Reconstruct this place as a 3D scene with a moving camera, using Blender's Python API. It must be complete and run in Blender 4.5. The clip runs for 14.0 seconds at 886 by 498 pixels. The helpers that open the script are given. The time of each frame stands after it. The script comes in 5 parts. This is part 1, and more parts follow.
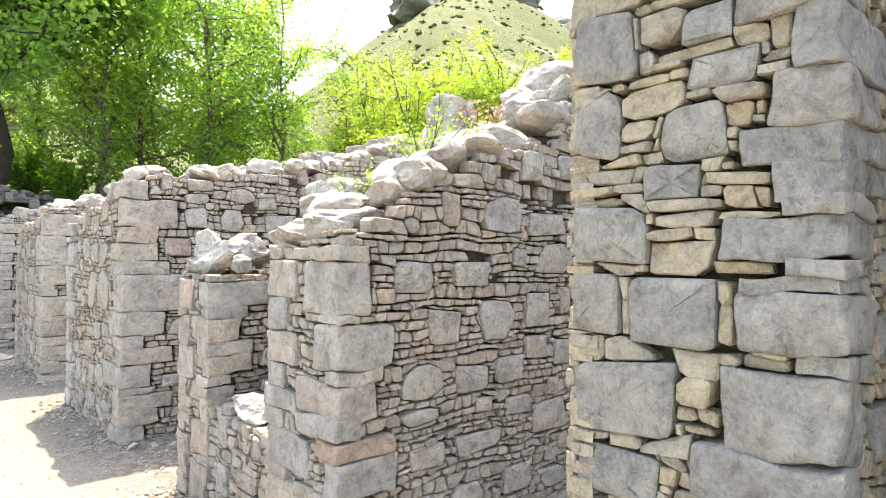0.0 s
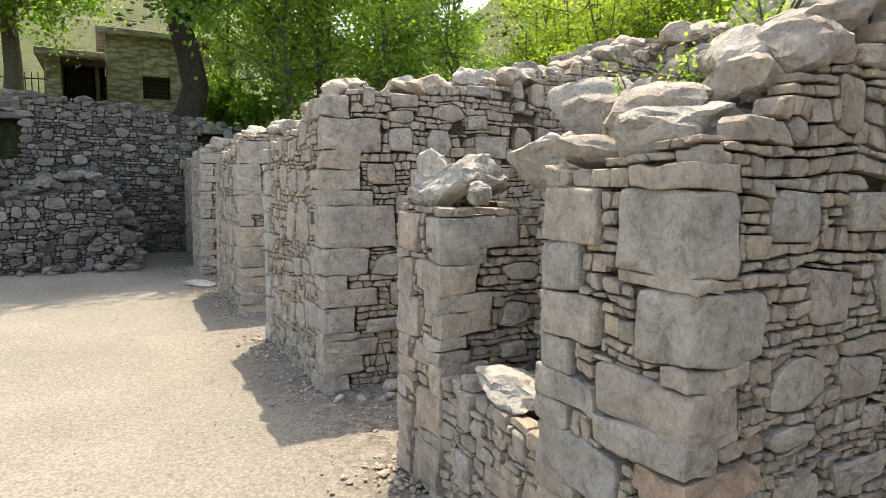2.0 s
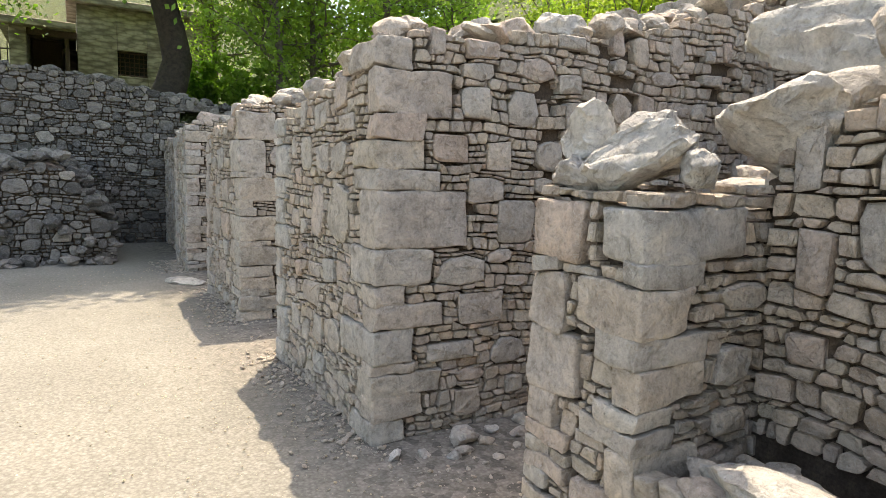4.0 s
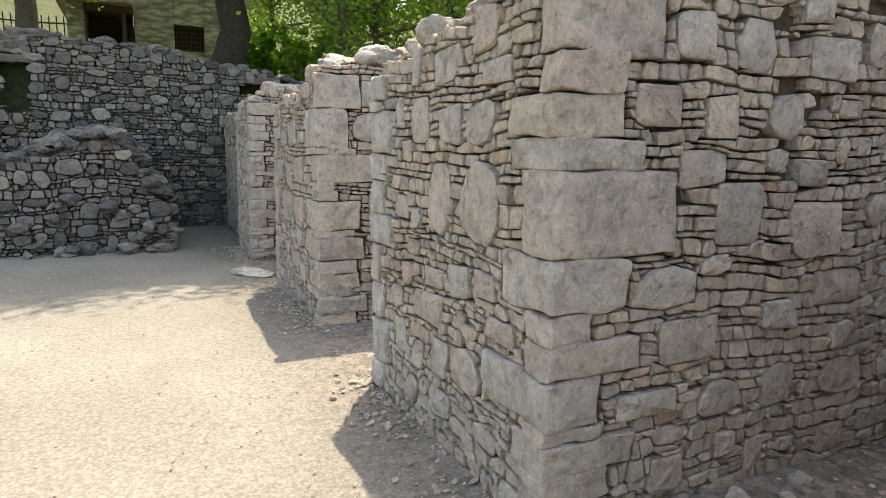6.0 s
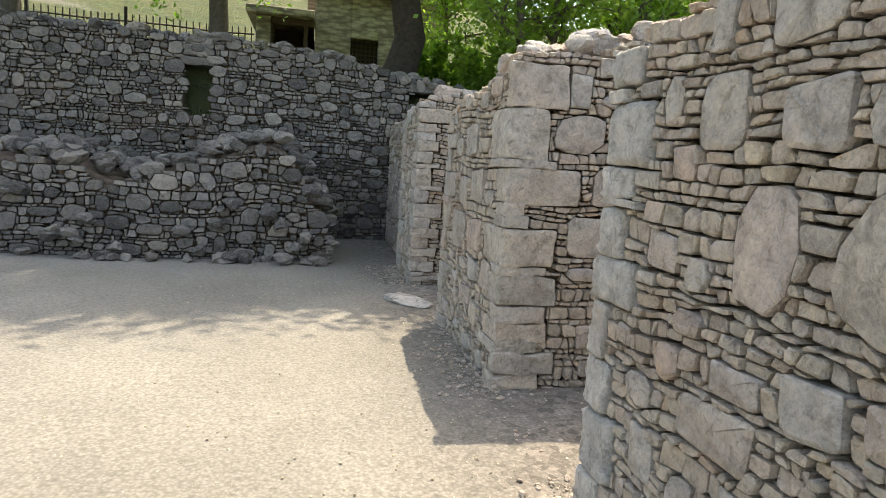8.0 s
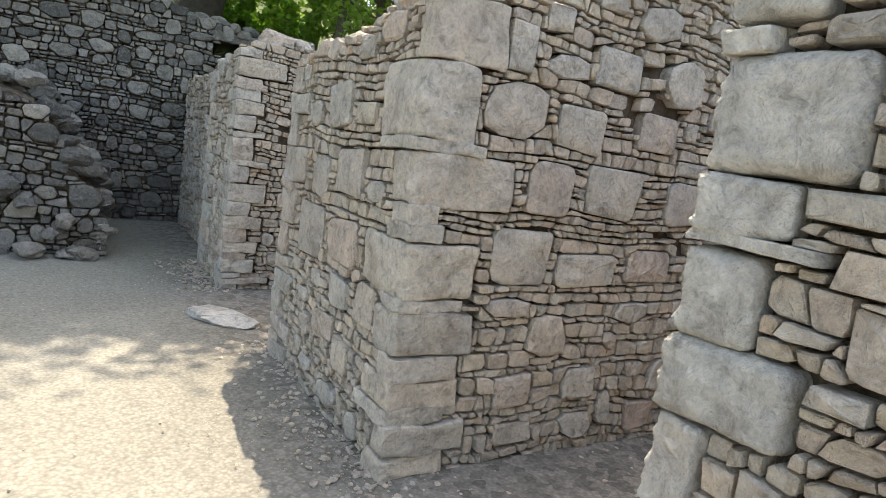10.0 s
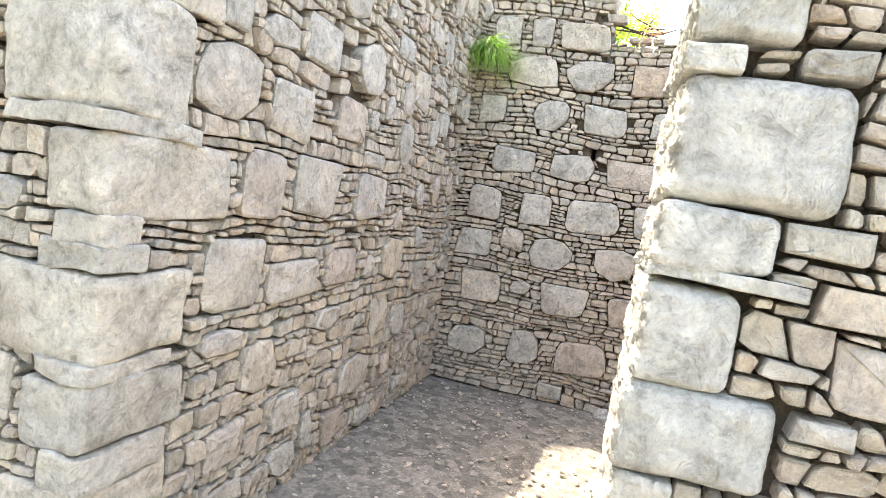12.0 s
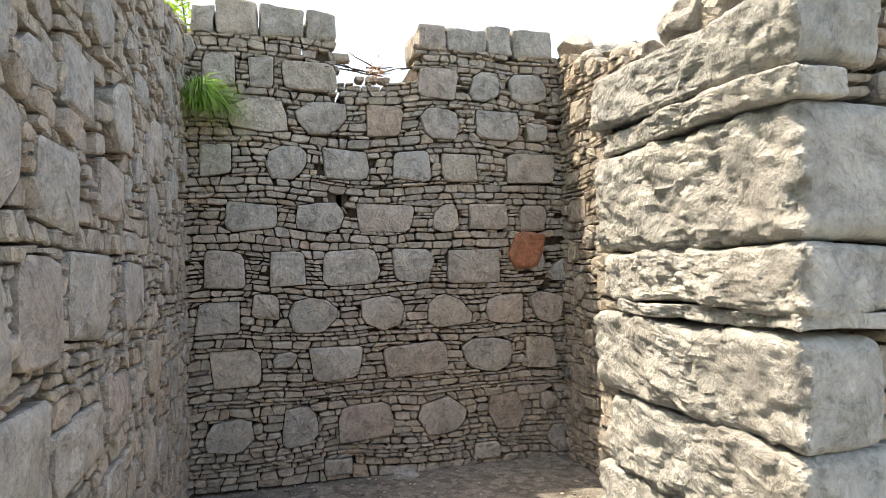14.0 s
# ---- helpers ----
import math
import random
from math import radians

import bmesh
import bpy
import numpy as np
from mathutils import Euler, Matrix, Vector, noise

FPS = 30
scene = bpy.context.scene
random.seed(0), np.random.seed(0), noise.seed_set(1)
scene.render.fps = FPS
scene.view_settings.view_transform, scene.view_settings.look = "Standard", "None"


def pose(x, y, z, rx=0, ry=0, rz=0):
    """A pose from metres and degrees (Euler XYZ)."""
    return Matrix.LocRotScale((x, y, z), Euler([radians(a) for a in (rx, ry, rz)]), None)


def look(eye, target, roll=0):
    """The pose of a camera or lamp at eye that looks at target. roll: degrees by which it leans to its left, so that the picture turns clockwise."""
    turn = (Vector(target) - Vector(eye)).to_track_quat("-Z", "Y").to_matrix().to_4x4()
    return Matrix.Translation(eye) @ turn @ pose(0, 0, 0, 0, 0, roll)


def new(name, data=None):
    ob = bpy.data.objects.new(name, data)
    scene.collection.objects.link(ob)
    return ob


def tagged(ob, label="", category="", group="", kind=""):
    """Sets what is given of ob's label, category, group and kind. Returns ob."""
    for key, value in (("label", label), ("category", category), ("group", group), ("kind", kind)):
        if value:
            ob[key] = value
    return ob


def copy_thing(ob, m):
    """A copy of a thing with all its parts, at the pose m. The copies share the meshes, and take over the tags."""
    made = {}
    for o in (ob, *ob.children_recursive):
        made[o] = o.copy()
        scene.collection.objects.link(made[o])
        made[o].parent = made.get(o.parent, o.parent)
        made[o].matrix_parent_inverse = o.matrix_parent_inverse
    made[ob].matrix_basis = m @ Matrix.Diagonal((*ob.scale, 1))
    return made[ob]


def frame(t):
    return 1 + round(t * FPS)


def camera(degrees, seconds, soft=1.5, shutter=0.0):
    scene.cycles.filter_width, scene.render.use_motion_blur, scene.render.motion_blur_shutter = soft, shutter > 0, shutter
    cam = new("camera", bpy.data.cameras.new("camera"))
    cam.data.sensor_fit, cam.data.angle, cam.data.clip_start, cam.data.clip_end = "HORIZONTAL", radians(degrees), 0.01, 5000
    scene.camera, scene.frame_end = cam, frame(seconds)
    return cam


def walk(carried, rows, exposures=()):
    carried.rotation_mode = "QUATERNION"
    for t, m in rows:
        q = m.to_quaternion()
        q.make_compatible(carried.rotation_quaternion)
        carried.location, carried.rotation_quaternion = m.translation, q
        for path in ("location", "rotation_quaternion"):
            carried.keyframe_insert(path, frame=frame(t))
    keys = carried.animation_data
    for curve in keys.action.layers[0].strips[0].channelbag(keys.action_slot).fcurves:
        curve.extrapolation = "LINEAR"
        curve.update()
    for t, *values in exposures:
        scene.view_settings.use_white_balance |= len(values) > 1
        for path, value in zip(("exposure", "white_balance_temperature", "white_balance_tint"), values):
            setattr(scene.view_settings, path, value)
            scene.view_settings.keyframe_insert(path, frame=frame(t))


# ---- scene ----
cam = camera(70.9, 14.0, soft=0.65)
PATH = [
    (0, (0.039, -0.011, 1.484), (1.395, 1.459, 1.503), 0.6),
    (0.5, (0.082, 0.236, 1.478), (1.298, 1.824, 1.465), 0.3),
    (1, (0.216, 0.562, 1.457), (1.17, 2.319, 1.411), -1.4),
    (1.5, (0.174, 0.846, 1.469), (1.052, 2.636, 1.313), 1.0),
    (2, (0.185, 1.12, 1.457), (1.133, 2.869, 1.251), 0.7),
    (2.5, (0.242, 1.392, 1.424), (1.2, 3.143, 1.294), 0.8),
    (2.7, (0.263, 1.52, 1.403), (1.184, 3.289, 1.251), 1.9),
    (4.8, (0.194, 2.833, 1.38), (1.397, 4.406, 1.102), 0.7),
    (4.9, (0.201, 2.878, 1.394), (1.438, 4.425, 1.116), 0.9),
    (5, (0.192, 2.938, 1.401), (1.362, 4.527, 1.073), 0.5),
    (5.5, (0.216, 3.239, 1.386), (1.309, 4.892, 1.109), -1.3),
    (6, (0.284, 3.563, 1.363), (1.147, 5.34, 1.05), 0.9),
    (6.5, (0.268, 3.883, 1.372), (1.043, 5.703, 1.077), 2.2),
    (7, (0.336, 4.204, 1.351), (0.898, 6.104, 1.082), 0.7),
    (7.2, (0.344, 4.295, 1.33), (0.838, 6.215, 1.062), 0.7),
    (9.3, (0.441, 5.703, 1.28), (1.051, 7.593, 1.044), 11.0),
    (9.5, (0.424, 5.848, 1.263), (1.165, 7.695, 1.068), 10.6),
    (10, (0.376, 6.101, 1.293), (1.409, 7.79, 1.013), 7.7),
    (10.5, (0.407, 6.324, 1.283), (1.747, 7.794, 1.075), 2.5),
    (11, (0.358, 6.566, 1.296), (2.008, 7.692, 1.198), 8.7),
    (11.5, (0.238, 6.803, 1.309), (2.048, 7.643, 1.175), 7.8),
    (12, (0.287, 6.974, 1.282), (2.203, 7.527, 1.119), 8.8),
    (12.5, (0.406, 7.208, 1.257), (2.369, 7.505, 1.016), 4.9),
    (13, (0.488, 7.484, 1.292), (2.479, 7.322, 1.192), 6.1),
    (13.5, (0.57, 7.619, 1.316), (2.536, 7.264, 1.224), 5.3),
    (14, (0.691, 7.711, 1.317), (2.616, 7.169, 1.362), -0.9),
]
walk(cam, [(t, look(eye, target, roll)) for t, eye, target, roll in PATH],
     exposures=[(0.0, 2.34, 7750, 12.6), (0.5, 2.24, 7750, 12.6), (1.0, 2.15, 7750, 12.6), (1.5, 1.86, 8000, 12.6), (2.0, 1.47, 8000, 12.6), (2.5, 1.44, 8000, 12.6), (5.0, 1.85, 8000, 12.6), (5.5, 1.91, 8000, 12.6), (6.0, 1.68, 8000, 12.6), (6.5, 1.6, 8000, 12.6), (7.0, 1.57, 8000, 12.6), (9.5, 1.64, 7750, 10.4), (10.0, 1.9, 7750, 10.4), (10.5, 2.17, 8030, 10.4), (11.0, 2.72, 8030, 10.4), (11.5, 2.85, 7830, 10.2), (12.0, 3.08, 7830, 10.2), (12.5, 3.08, 7830, 10.2), (13.0, 2.77, 7830, 10.2), (13.5, 2.25, 7550, 10.2), (14.0, 1.82, 7550, 10.2)])


# ---------------------------------------------------------------- light
SUN = Vector((0.24, 0.36, 1.0)).normalized()
world = bpy.data.worlds.new("sky")
scene.world = world
world.use_nodes = True
wn = world.node_tree.nodes
sky = wn.new("ShaderNodeTexSky")
sky.sky_type = "NISHITA"
sky.sun_disc = False
sky.sun_elevation = math.asin(SUN.z)
sky.sun_rotation = math.atan2(SUN.x, SUN.y)
sky.dust_density = 2.5
sky.air_density = 1.2
world.node_tree.links.new(sky.outputs[0], wn["Background"].inputs[0])
wn["Background"].inputs[1].default_value = 0.15
sun = new("sun", bpy.data.lights.new("sun", "SUN"))
sun.data.energy, sun.data.angle, sun.data.color = 2.35, radians(0.53), (1.0, 0.95, 0.86)
sun.matrix_world = look(SUN * 60, (0, 0, 0))


# ---------------------------------------------------------------- materials
def material(name):
    m = bpy.data.materials.new(name)
    m.use_nodes = True
    return m, m.node_tree.nodes, m.node_tree.links, m.node_tree.nodes["Principled BSDF"]


def tex(nodes, links, kind, scale, vector, **inputs):
    n = nodes.new(kind)
    n.inputs["Scale"].default_value = scale
    for key, value in inputs.items():
        n.inputs[key].default_value = value
    links.new(vector, n.inputs["Vector"])
    return n


def ramp(nodes, links, source, stops):
    n = nodes.new("ShaderNodeValToRGB")
    e = n.color_ramp.elements
    while len(e) < len(stops):
        e.new(0.5)
    for el, (p, c) in zip(e, stops):
        el.position, el.color = p, (*c, 1)
    links.new(source, n.inputs[0])
    return n.outputs[0]


def mix(nodes, links, how, fac, a, b):
    n = nodes.new("ShaderNodeMix")
    n.data_type, n.blend_type = "RGBA", how
    for sock, v in ((n.inputs["Factor"], fac), (n.inputs["A"], a), (n.inputs["B"], b)):
        if hasattr(v, "is_linked"):
            links.new(v, sock)
        elif isinstance(v, tuple):
            sock.default_value = (*v, 1)
        else:
            sock.default_value = v
    return n.outputs["Result"]


def bump(nodes, links, height, strength, distance, below=None):
    n = nodes.new("ShaderNodeBump")
    n.inputs["Strength"].default_value, n.inputs["Distance"].default_value = strength, distance
    links.new(height, n.inputs["Height"])
    if below:
        links.new(below, n.inputs["Normal"])
    return n.outputs[0]


GREYS = [(0.0, (0.425, 0.398, 0.354)), (0.2, (0.491, 0.452, 0.398)), (0.38, (0.425, 0.406, 0.372)), (0.52, (0.523, 0.458, 0.382)),
         (0.66, (0.458, 0.414, 0.365)), (0.8, (0.501, 0.409, 0.343)), (0.9, (0.448, 0.424, 0.390)), (0.985, (0.500, 0.440, 0.355)), (1.0, (0.469, 0.345, 0.265))]
CHIPS = [(0.0, (0.389, 0.351, 0.302)), (0.25, (0.486, 0.432, 0.356)), (0.5, (0.432, 0.378, 0.324)), (0.75, (0.490, 0.412, 0.340)), (0.96, (0.510, 0.445, 0.355)), (1.0, (0.475, 0.36, 0.27))]
COOLS = [(0.0, (0.335, 0.326, 0.300)), (0.3, (0.400, 0.378, 0.338)), (0.55, (0.350, 0.342, 0.320)), (0.8, (0.415, 0.372, 0.322)), (0.92, (0.365, 0.355, 0.330)), (1.0, (0.345, 0.280, 0.245))]
BUFFS = [(0.0, (0.44, 0.40, 0.335)), (0.25, (0.50, 0.435, 0.325)), (0.5, (0.54, 0.46, 0.32)), (0.75, (0.47, 0.42, 0.34)), (1.0, (0.52, 0.43, 0.29))]
# mixed fieldstone tones, set darker so that tree shade is in the colour
SHADE_DARKS = [(0.0, (0.08, 0.078, 0.073)), (0.3, (0.17, 0.16, 0.145)), (0.6, (0.27, 0.252, 0.225)), (0.85, (0.12, 0.115, 0.107)), (1.0, (0.34, 0.312, 0.268))]


def stone_material(name, palette, joined, relief=0.95):
    m, n, l, b = material(name)
    geo = n.new("ShaderNodeNewGeometry")
    pos = geo.outputs["Position"]
    if joined:
        rnd = geo.outputs["Random Per Island"]
    else:
        rnd = n.new("ShaderNodeObjectInfo").outputs["Random"]
    base = ramp(n, l, rnd, palette)
    # per-stone offset so that grain differs from stone to stone
    off = n.new("ShaderNodeVectorMath")
    off.operation = "MULTIPLY_ADD"
    comb = n.new("ShaderNodeCombineXYZ")
    for i in range(3):
        l.new(rnd, comb.inputs[i])
    l.new(comb.outputs[0], off.inputs[0])
    off.inputs[1].default_value = (37, 53, 71)
    l.new(pos, off.inputs[2])
    p2 = off.outputs[0]
    cloud = tex(n, l, "ShaderNodeTexNoise", 5.0, p2, Detail=5.0, Roughness=0.62, Distortion=0.4)
    grain = tex(n, l, "ShaderNodeTexNoise", 62.0, p2, Detail=8.0, Roughness=0.78)
    pock = tex(n, l, "ShaderNodeTexNoise", 17.0, p2, Detail=7.0, Roughness=0.7, Distortion=0.6)
    stain = tex(n, l, "ShaderNodeTexNoise", 1.1, pos, Detail=3.0, Roughness=0.6)
    crack = tex(n, l, "ShaderNodeTexNoise", 16.0, p2, Detail=3.0, Distortion=3.2)
    c = mix(n, l, "MULTIPLY", 1.0, base, ramp(n, l, cloud.outputs[0], [(0.28, (0.70, 0.68, 0.66)), (0.5, (1.0, 1.0, 1.0)), (0.75, (1.22, 1.18, 1.12))]))
    c = mix(n, l, "MULTIPLY", 1.0, c, ramp(n, l, grain.outputs[0], [(0.36, (0.80, 0.795, 0.79)), (0.5, (1.0, 1.0, 1.0)), (0.66, (1.17, 1.17, 1.17))]))
    c = mix(n, l, "MULTIPLY", 1.0, c, ramp(n, l, pock.outputs[0], [(0.33, (0.66, 0.65, 0.64)), (0.47, (1.04, 1.04, 1.04)), (0.68, (1.30, 1.29, 1.28))]))
    # brown soil washed over parts of the wall
    c = mix(n, l, "MIX", ramp(n, l, stain.outputs[0], [(0.55, (0, 0, 0)), (0.78, (0.42, 0.42, 0.42))]), c, (0.33, 0.235, 0.17))
    # pale calcite veins
    c = mix(n, l, "MIX", ramp(n, l, crack.outputs[0], [(0.488, (0, 0, 0)), (0.5, (0.5, 0.5, 0.5)), (0.512, (0, 0, 0))]), c, (0.62, 0.60, 0.57))
    pits = tex(n, l, "ShaderNodeTexVoronoi", 34.0, p2)
    c = mix(n, l, "MIX", ramp(n, l, pits.outputs["Distance"], [(0.05, (0.35, 0.35, 0.35)), (0.11, (0, 0, 0))]), c, (0.17, 0.15, 0.13))
    l.new(c, b.inputs["Base Color"])
    b.inputs["Roughness"].default_value = 0.88
    b.inputs["Specular IOR Level"].default_value = 0.25
    facet = tex(n, l, "ShaderNodeTexVoronoi", 15.0, p2, Randomness=1.0)
    h = bump(n, l, facet.outputs["Distance"], 0.45 * relief, 0.02)
    h = bump(n, l, cloud.outputs[0], 0.9 * relief, 0.05, h)
    h = bump(n, l, pock.outputs[0], 0.9 * relief, 0.032, h)
    h = bump(n, l, crack.outputs[0], 0.5 * relief, 0.015, h)
    h = bump(n, l, grain.outputs[0], 0.6 * relief, 0.008, h)
    l.new(h, b.inputs["Normal"])
    return m


STONE = stone_material("limestone", GREYS, False)
STONE_J = stone_material("limestone_small", CHIPS, True)
BUFF = stone_material("buff_limestone", BUFFS, False)
BUFF_J = stone_material("buff_limestone_small", BUFFS, True)
CHIP = stone_material("limestone_chip", CHIPS, False)
GREY = stone_material("blue_grey_limestone", COOLS, False)
# court wall and platform stone, with part of the tree shade painted in
SHADED_COBBLE = stone_material("fieldstone", SHADE_DARKS, False)
SHADED_COBBLE_J = stone_material("fieldstone_small", SHADE_DARKS, True)
RUGGED = stone_material("weathered_limestone", [(0.0, (0.49, 0.475, 0.44)), (0.5, (0.53, 0.51, 0.47)), (1.0, (0.45, 0.44, 0.41))], False, 1.0)
REDSTONE = stone_material("red_stone", [(0.0, (0.42, 0.17, 0.09)), (1.0, (0.42, 0.17, 0.09))], False)


def soil(name, dark, light, scale=9.0):
    m, n, l, b = material(name)
    pos = n.new("ShaderNodeNewGeometry").outputs["Position"]
    a = tex(n, l, "ShaderNodeTexNoise", scale, pos, Detail=8.0, Roughness=0.7)
    f = tex(n, l, "ShaderNodeTexNoise", scale * 9, pos, Detail=6.0, Roughness=0.7)
    c = mix(n, l, "MULTIPLY", 1.0, ramp(n, l, a.outputs[0], [(0.3, dark), (0.7, light)]), ramp(n, l, f.outputs[0], [(0.3, (0.6, 0.6, 0.6)), (0.7, (1.2, 1.2, 1.2))]))
    l.new(c, b.inputs["Base Color"])
    b.inputs["Roughness"].default_value = 0.95
    l.new(bump(n, l, f.outputs[0], 0.9, 0.02, bump(n, l, a.outputs[0], 0.8, 0.04)), b.inputs["Normal"])
    return m


MUD = soil("mud_mortar", (0.075, 0.057, 0.043), (0.25, 0.19, 0.14), 14.0)


def gravel_material():
    m, n, l, b = material("court_gravel")
    pos = n.new("ShaderNodeNewGeometry").outputs["Position"]
    a = tex(n, l, "ShaderNodeTexNoise", 0.8, pos, Detail=5.0, Roughness=0.6)
    f = tex(n, l, "ShaderNodeTexNoise", 30.0, pos, Detail=8.0, Roughness=0.75)
    v = tex(n, l, "ShaderNodeTexVoronoi", 55.0, pos, Randomness=1.0)
    v2 = tex(n, l, "ShaderNodeTexVoronoi", 21.0, pos, Randomness=1.0)
    c = ramp(n, l, a.outputs[0], [(0.3, (0.262, 0.255, 0.224)), (0.7, (0.346, 0.337, 0.298))])
    xyz = n.new("ShaderNodeSeparateXYZ")
    l.new(pos, xyz.inputs[0])
    edge = n.new("ShaderNodeMath")
    edge.operation = "MULTIPLY_ADD"
    l.new(a.outputs[0], edge.inputs[0])
    edge.inputs[1].default_value = 0.9
    l.new(xyz.outputs[0], edge.inputs[2])
    span = n.new("ShaderNodeMapRange")
    span.inputs["From Min"].default_value, span.inputs["From Max"].default_value = 1.25, 2.0
    l.new(edge.outputs[0], span.inputs["Value"])
    c = mix(n, l, "MIX", span.outputs[0], c, ramp(n, l, v2.outputs["Color"], [(0.2, (0.16, 0.148, 0.128)), (0.8, (0.32, 0.295, 0.26))]))
    c = mix(n, l, "MULTIPLY", 1.0, c, ramp(n, l, f.outputs[0], [(0.3, (0.66, 0.65, 0.63)), (0.7, (1.18, 1.18, 1.18))]))
    c = mix(n, l, "MULTIPLY", 0.7, c, ramp(n, l, v.outputs["Distance"], [(0.0, (1.15, 1.15, 1.15)), (0.75, (0.6, 0.58, 0.55))]))
    l.new(c, b.inputs["Base Color"])
    b.inputs["Roughness"].default_value = 0.95
    h = bump(n, l, v.outputs["Distance"], -0.7, 0.012, bump(n, l, f.outputs[0], 0.7, 0.012))
    h = bump(n, l, v2.outputs["Distance"], -0.35, 0.02, h)
    l.new(h, b.inputs["Normal"])
    return m


def grass_material():
    m, n, l, b = material("hillside_grass")
    pos = n.new("ShaderNodeNewGeometry").outputs["Position"]
    a = tex(n, l, "ShaderNodeTexNoise", 0.22, pos, Detail=6.0, Roughness=0.65)
    f = tex(n, l, "ShaderNodeTexNoise", 2.6, pos, Detail=8.0, Roughness=0.75)
    d = tex(n, l, "ShaderNodeTexVoronoi", 0.55, pos, Randomness=1.0)
    c = ramp(n, l, a.outputs[0], [(0.3, (0.07, 0.105, 0.025)), (0.5, (0.115, 0.14, 0.038)), (0.7, (0.15, 0.15, 0.06))])
    c = mix(n, l, "MULTIPLY", 1.0, c, ramp(n, l, f.outputs[0], [(0.32, (0.45, 0.48, 0.4)), (0.68, (1.25, 1.25, 1.2))]))
    c = mix(n, l, "MIX", ramp(n, l, d.outputs["Distance"], [(0.16, (0.7, 0.7, 0.7)), (0.34, (0, 0, 0))]), c, (0.07, 0.11, 0.035))
    e = tex(n, l, "ShaderNodeTexVoronoi", 0.16, pos, Randomness=1.0)
    g = tex(n, l, "ShaderNodeTexNoise", 0.06, pos, Detail=7.0, Roughness=0.7)
    c = mix(n, l, "MIX", ramp(n, l, e.outputs["Distance"], [(0.22, (0.75, 0.75, 0.75)), (0.36, (0, 0, 0))]), c, (0.09, 0.115, 0.045))
    c = mix(n, l, "MIX", ramp(n, l, g.outputs[0], [(0.56, (0, 0, 0)), (0.68, (0.7, 0.7, 0.7))]), c, (0.30, 0.28, 0.23))
    l.new(c, b.inputs["Base Color"])
    b.inputs["Roughness"].default_value = 0.95
    l.new(bump(n, l, f.outputs[0], 1.0, 0.4), b.inputs["Normal"])
    return m


def leaf_material(name, dark, light, glow):
    m, n, l, b = material(name)
    rnd = n.new("ShaderNodeNewGeometry").outputs["Random Per Island"]
    c = ramp(n, l, rnd, [(0.0, dark), (1.0, light)])
    l.new(c, b.inputs["Base Color"])
    b.inputs["Roughness"].default_value = 0.5
    tr = n.new("ShaderNodeBsdfTranslucent")
    l.new(mix(n, l, "MULTIPLY", 1.0, c, glow), tr.inputs[0])
    add = n.new("ShaderNodeMixShader")
    add.inputs[0].default_value = 0.55
    l.new(b.outputs[0], add.inputs[1])
    l.new(tr.outputs[0], add.inputs[2])
    l.new(add.outputs[0], n["Material Output"].inputs[0])
    return m


SHRUB = soil("scrub", (0.075, 0.095, 0.04), (0.16, 0.18, 0.08), 1.5)
CLIFF = soil("crag_rock", (0.10, 0.11, 0.09), (0.32, 0.31, 0.28), 0.22)
GRAVEL = gravel_material()
GRASS = grass_material()
LEAF_A = leaf_material("tree_leaf", (0.115, 0.20, 0.045), (0.235, 0.37, 0.09), (1.75, 2.0, 0.9))
LEAF_B = leaf_material("sapling_leaf", (0.13, 0.22, 0.05), (0.27, 0.38, 0.11), (1.8, 2.0, 0.85))
LEAF_C = leaf_material("willow_leaf", (0.19, 0.28, 0.05), (0.32, 0.42, 0.09), (1.6, 1.7, 0.75))
LEAF_DRY = leaf_material("dry_leaf", (0.30, 0.18, 0.10), (0.42, 0.30, 0.18), (1.2, 1.1, 1.0))
BARK = soil("bark", (0.035, 0.028, 0.022), (0.10, 0.08, 0.06), 14.0)
BARK_PALE = soil("pale_bark", (0.12, 0.10, 0.08), (0.26, 0.22, 0.18), 14.0)
WOOD = soil("old_wood", (0.06, 0.04, 0.03), (0.14, 0.09, 0.06), 20.0)
IRON = soil("rusty_iron", (0.03, 0.028, 0.026), (0.07, 0.06, 0.05), 20.0)


# ---------------------------------------------------------------- building helpers
def mesh_of(name, verts, faces, mat, smooth=True):
    me = bpy.data.meshes.new(name)
    me.from_pydata(verts, [], faces)
    if smooth:
        me.polygons.foreach_set("use_smooth", [True] * len(faces))
    me.materials.append(mat)
    if smooth == "worn":
        me.set_sharp_from_angle(angle=radians(24))
    return me


def part(name, mesh, parent, label="", m=None):
    ob = new(name, mesh)
    ob.parent = parent
    if m is not None:
        ob.matrix_basis = m
    if label:
        ob["label"] = label
    return ob


def join(pieces):
    """Joined vertices and faces of (matrix, verts, faces) pieces."""
    vs, fs = [], []
    for m, v, f in pieces:
        k = len(vs)
        a = np.array(v) @ np.array(m.to_3x3()).T + np.array(m.translation)
        vs.extend(a.tolist())
        fs.extend([[i + k for i in q] for q in f])
    return vs, fs


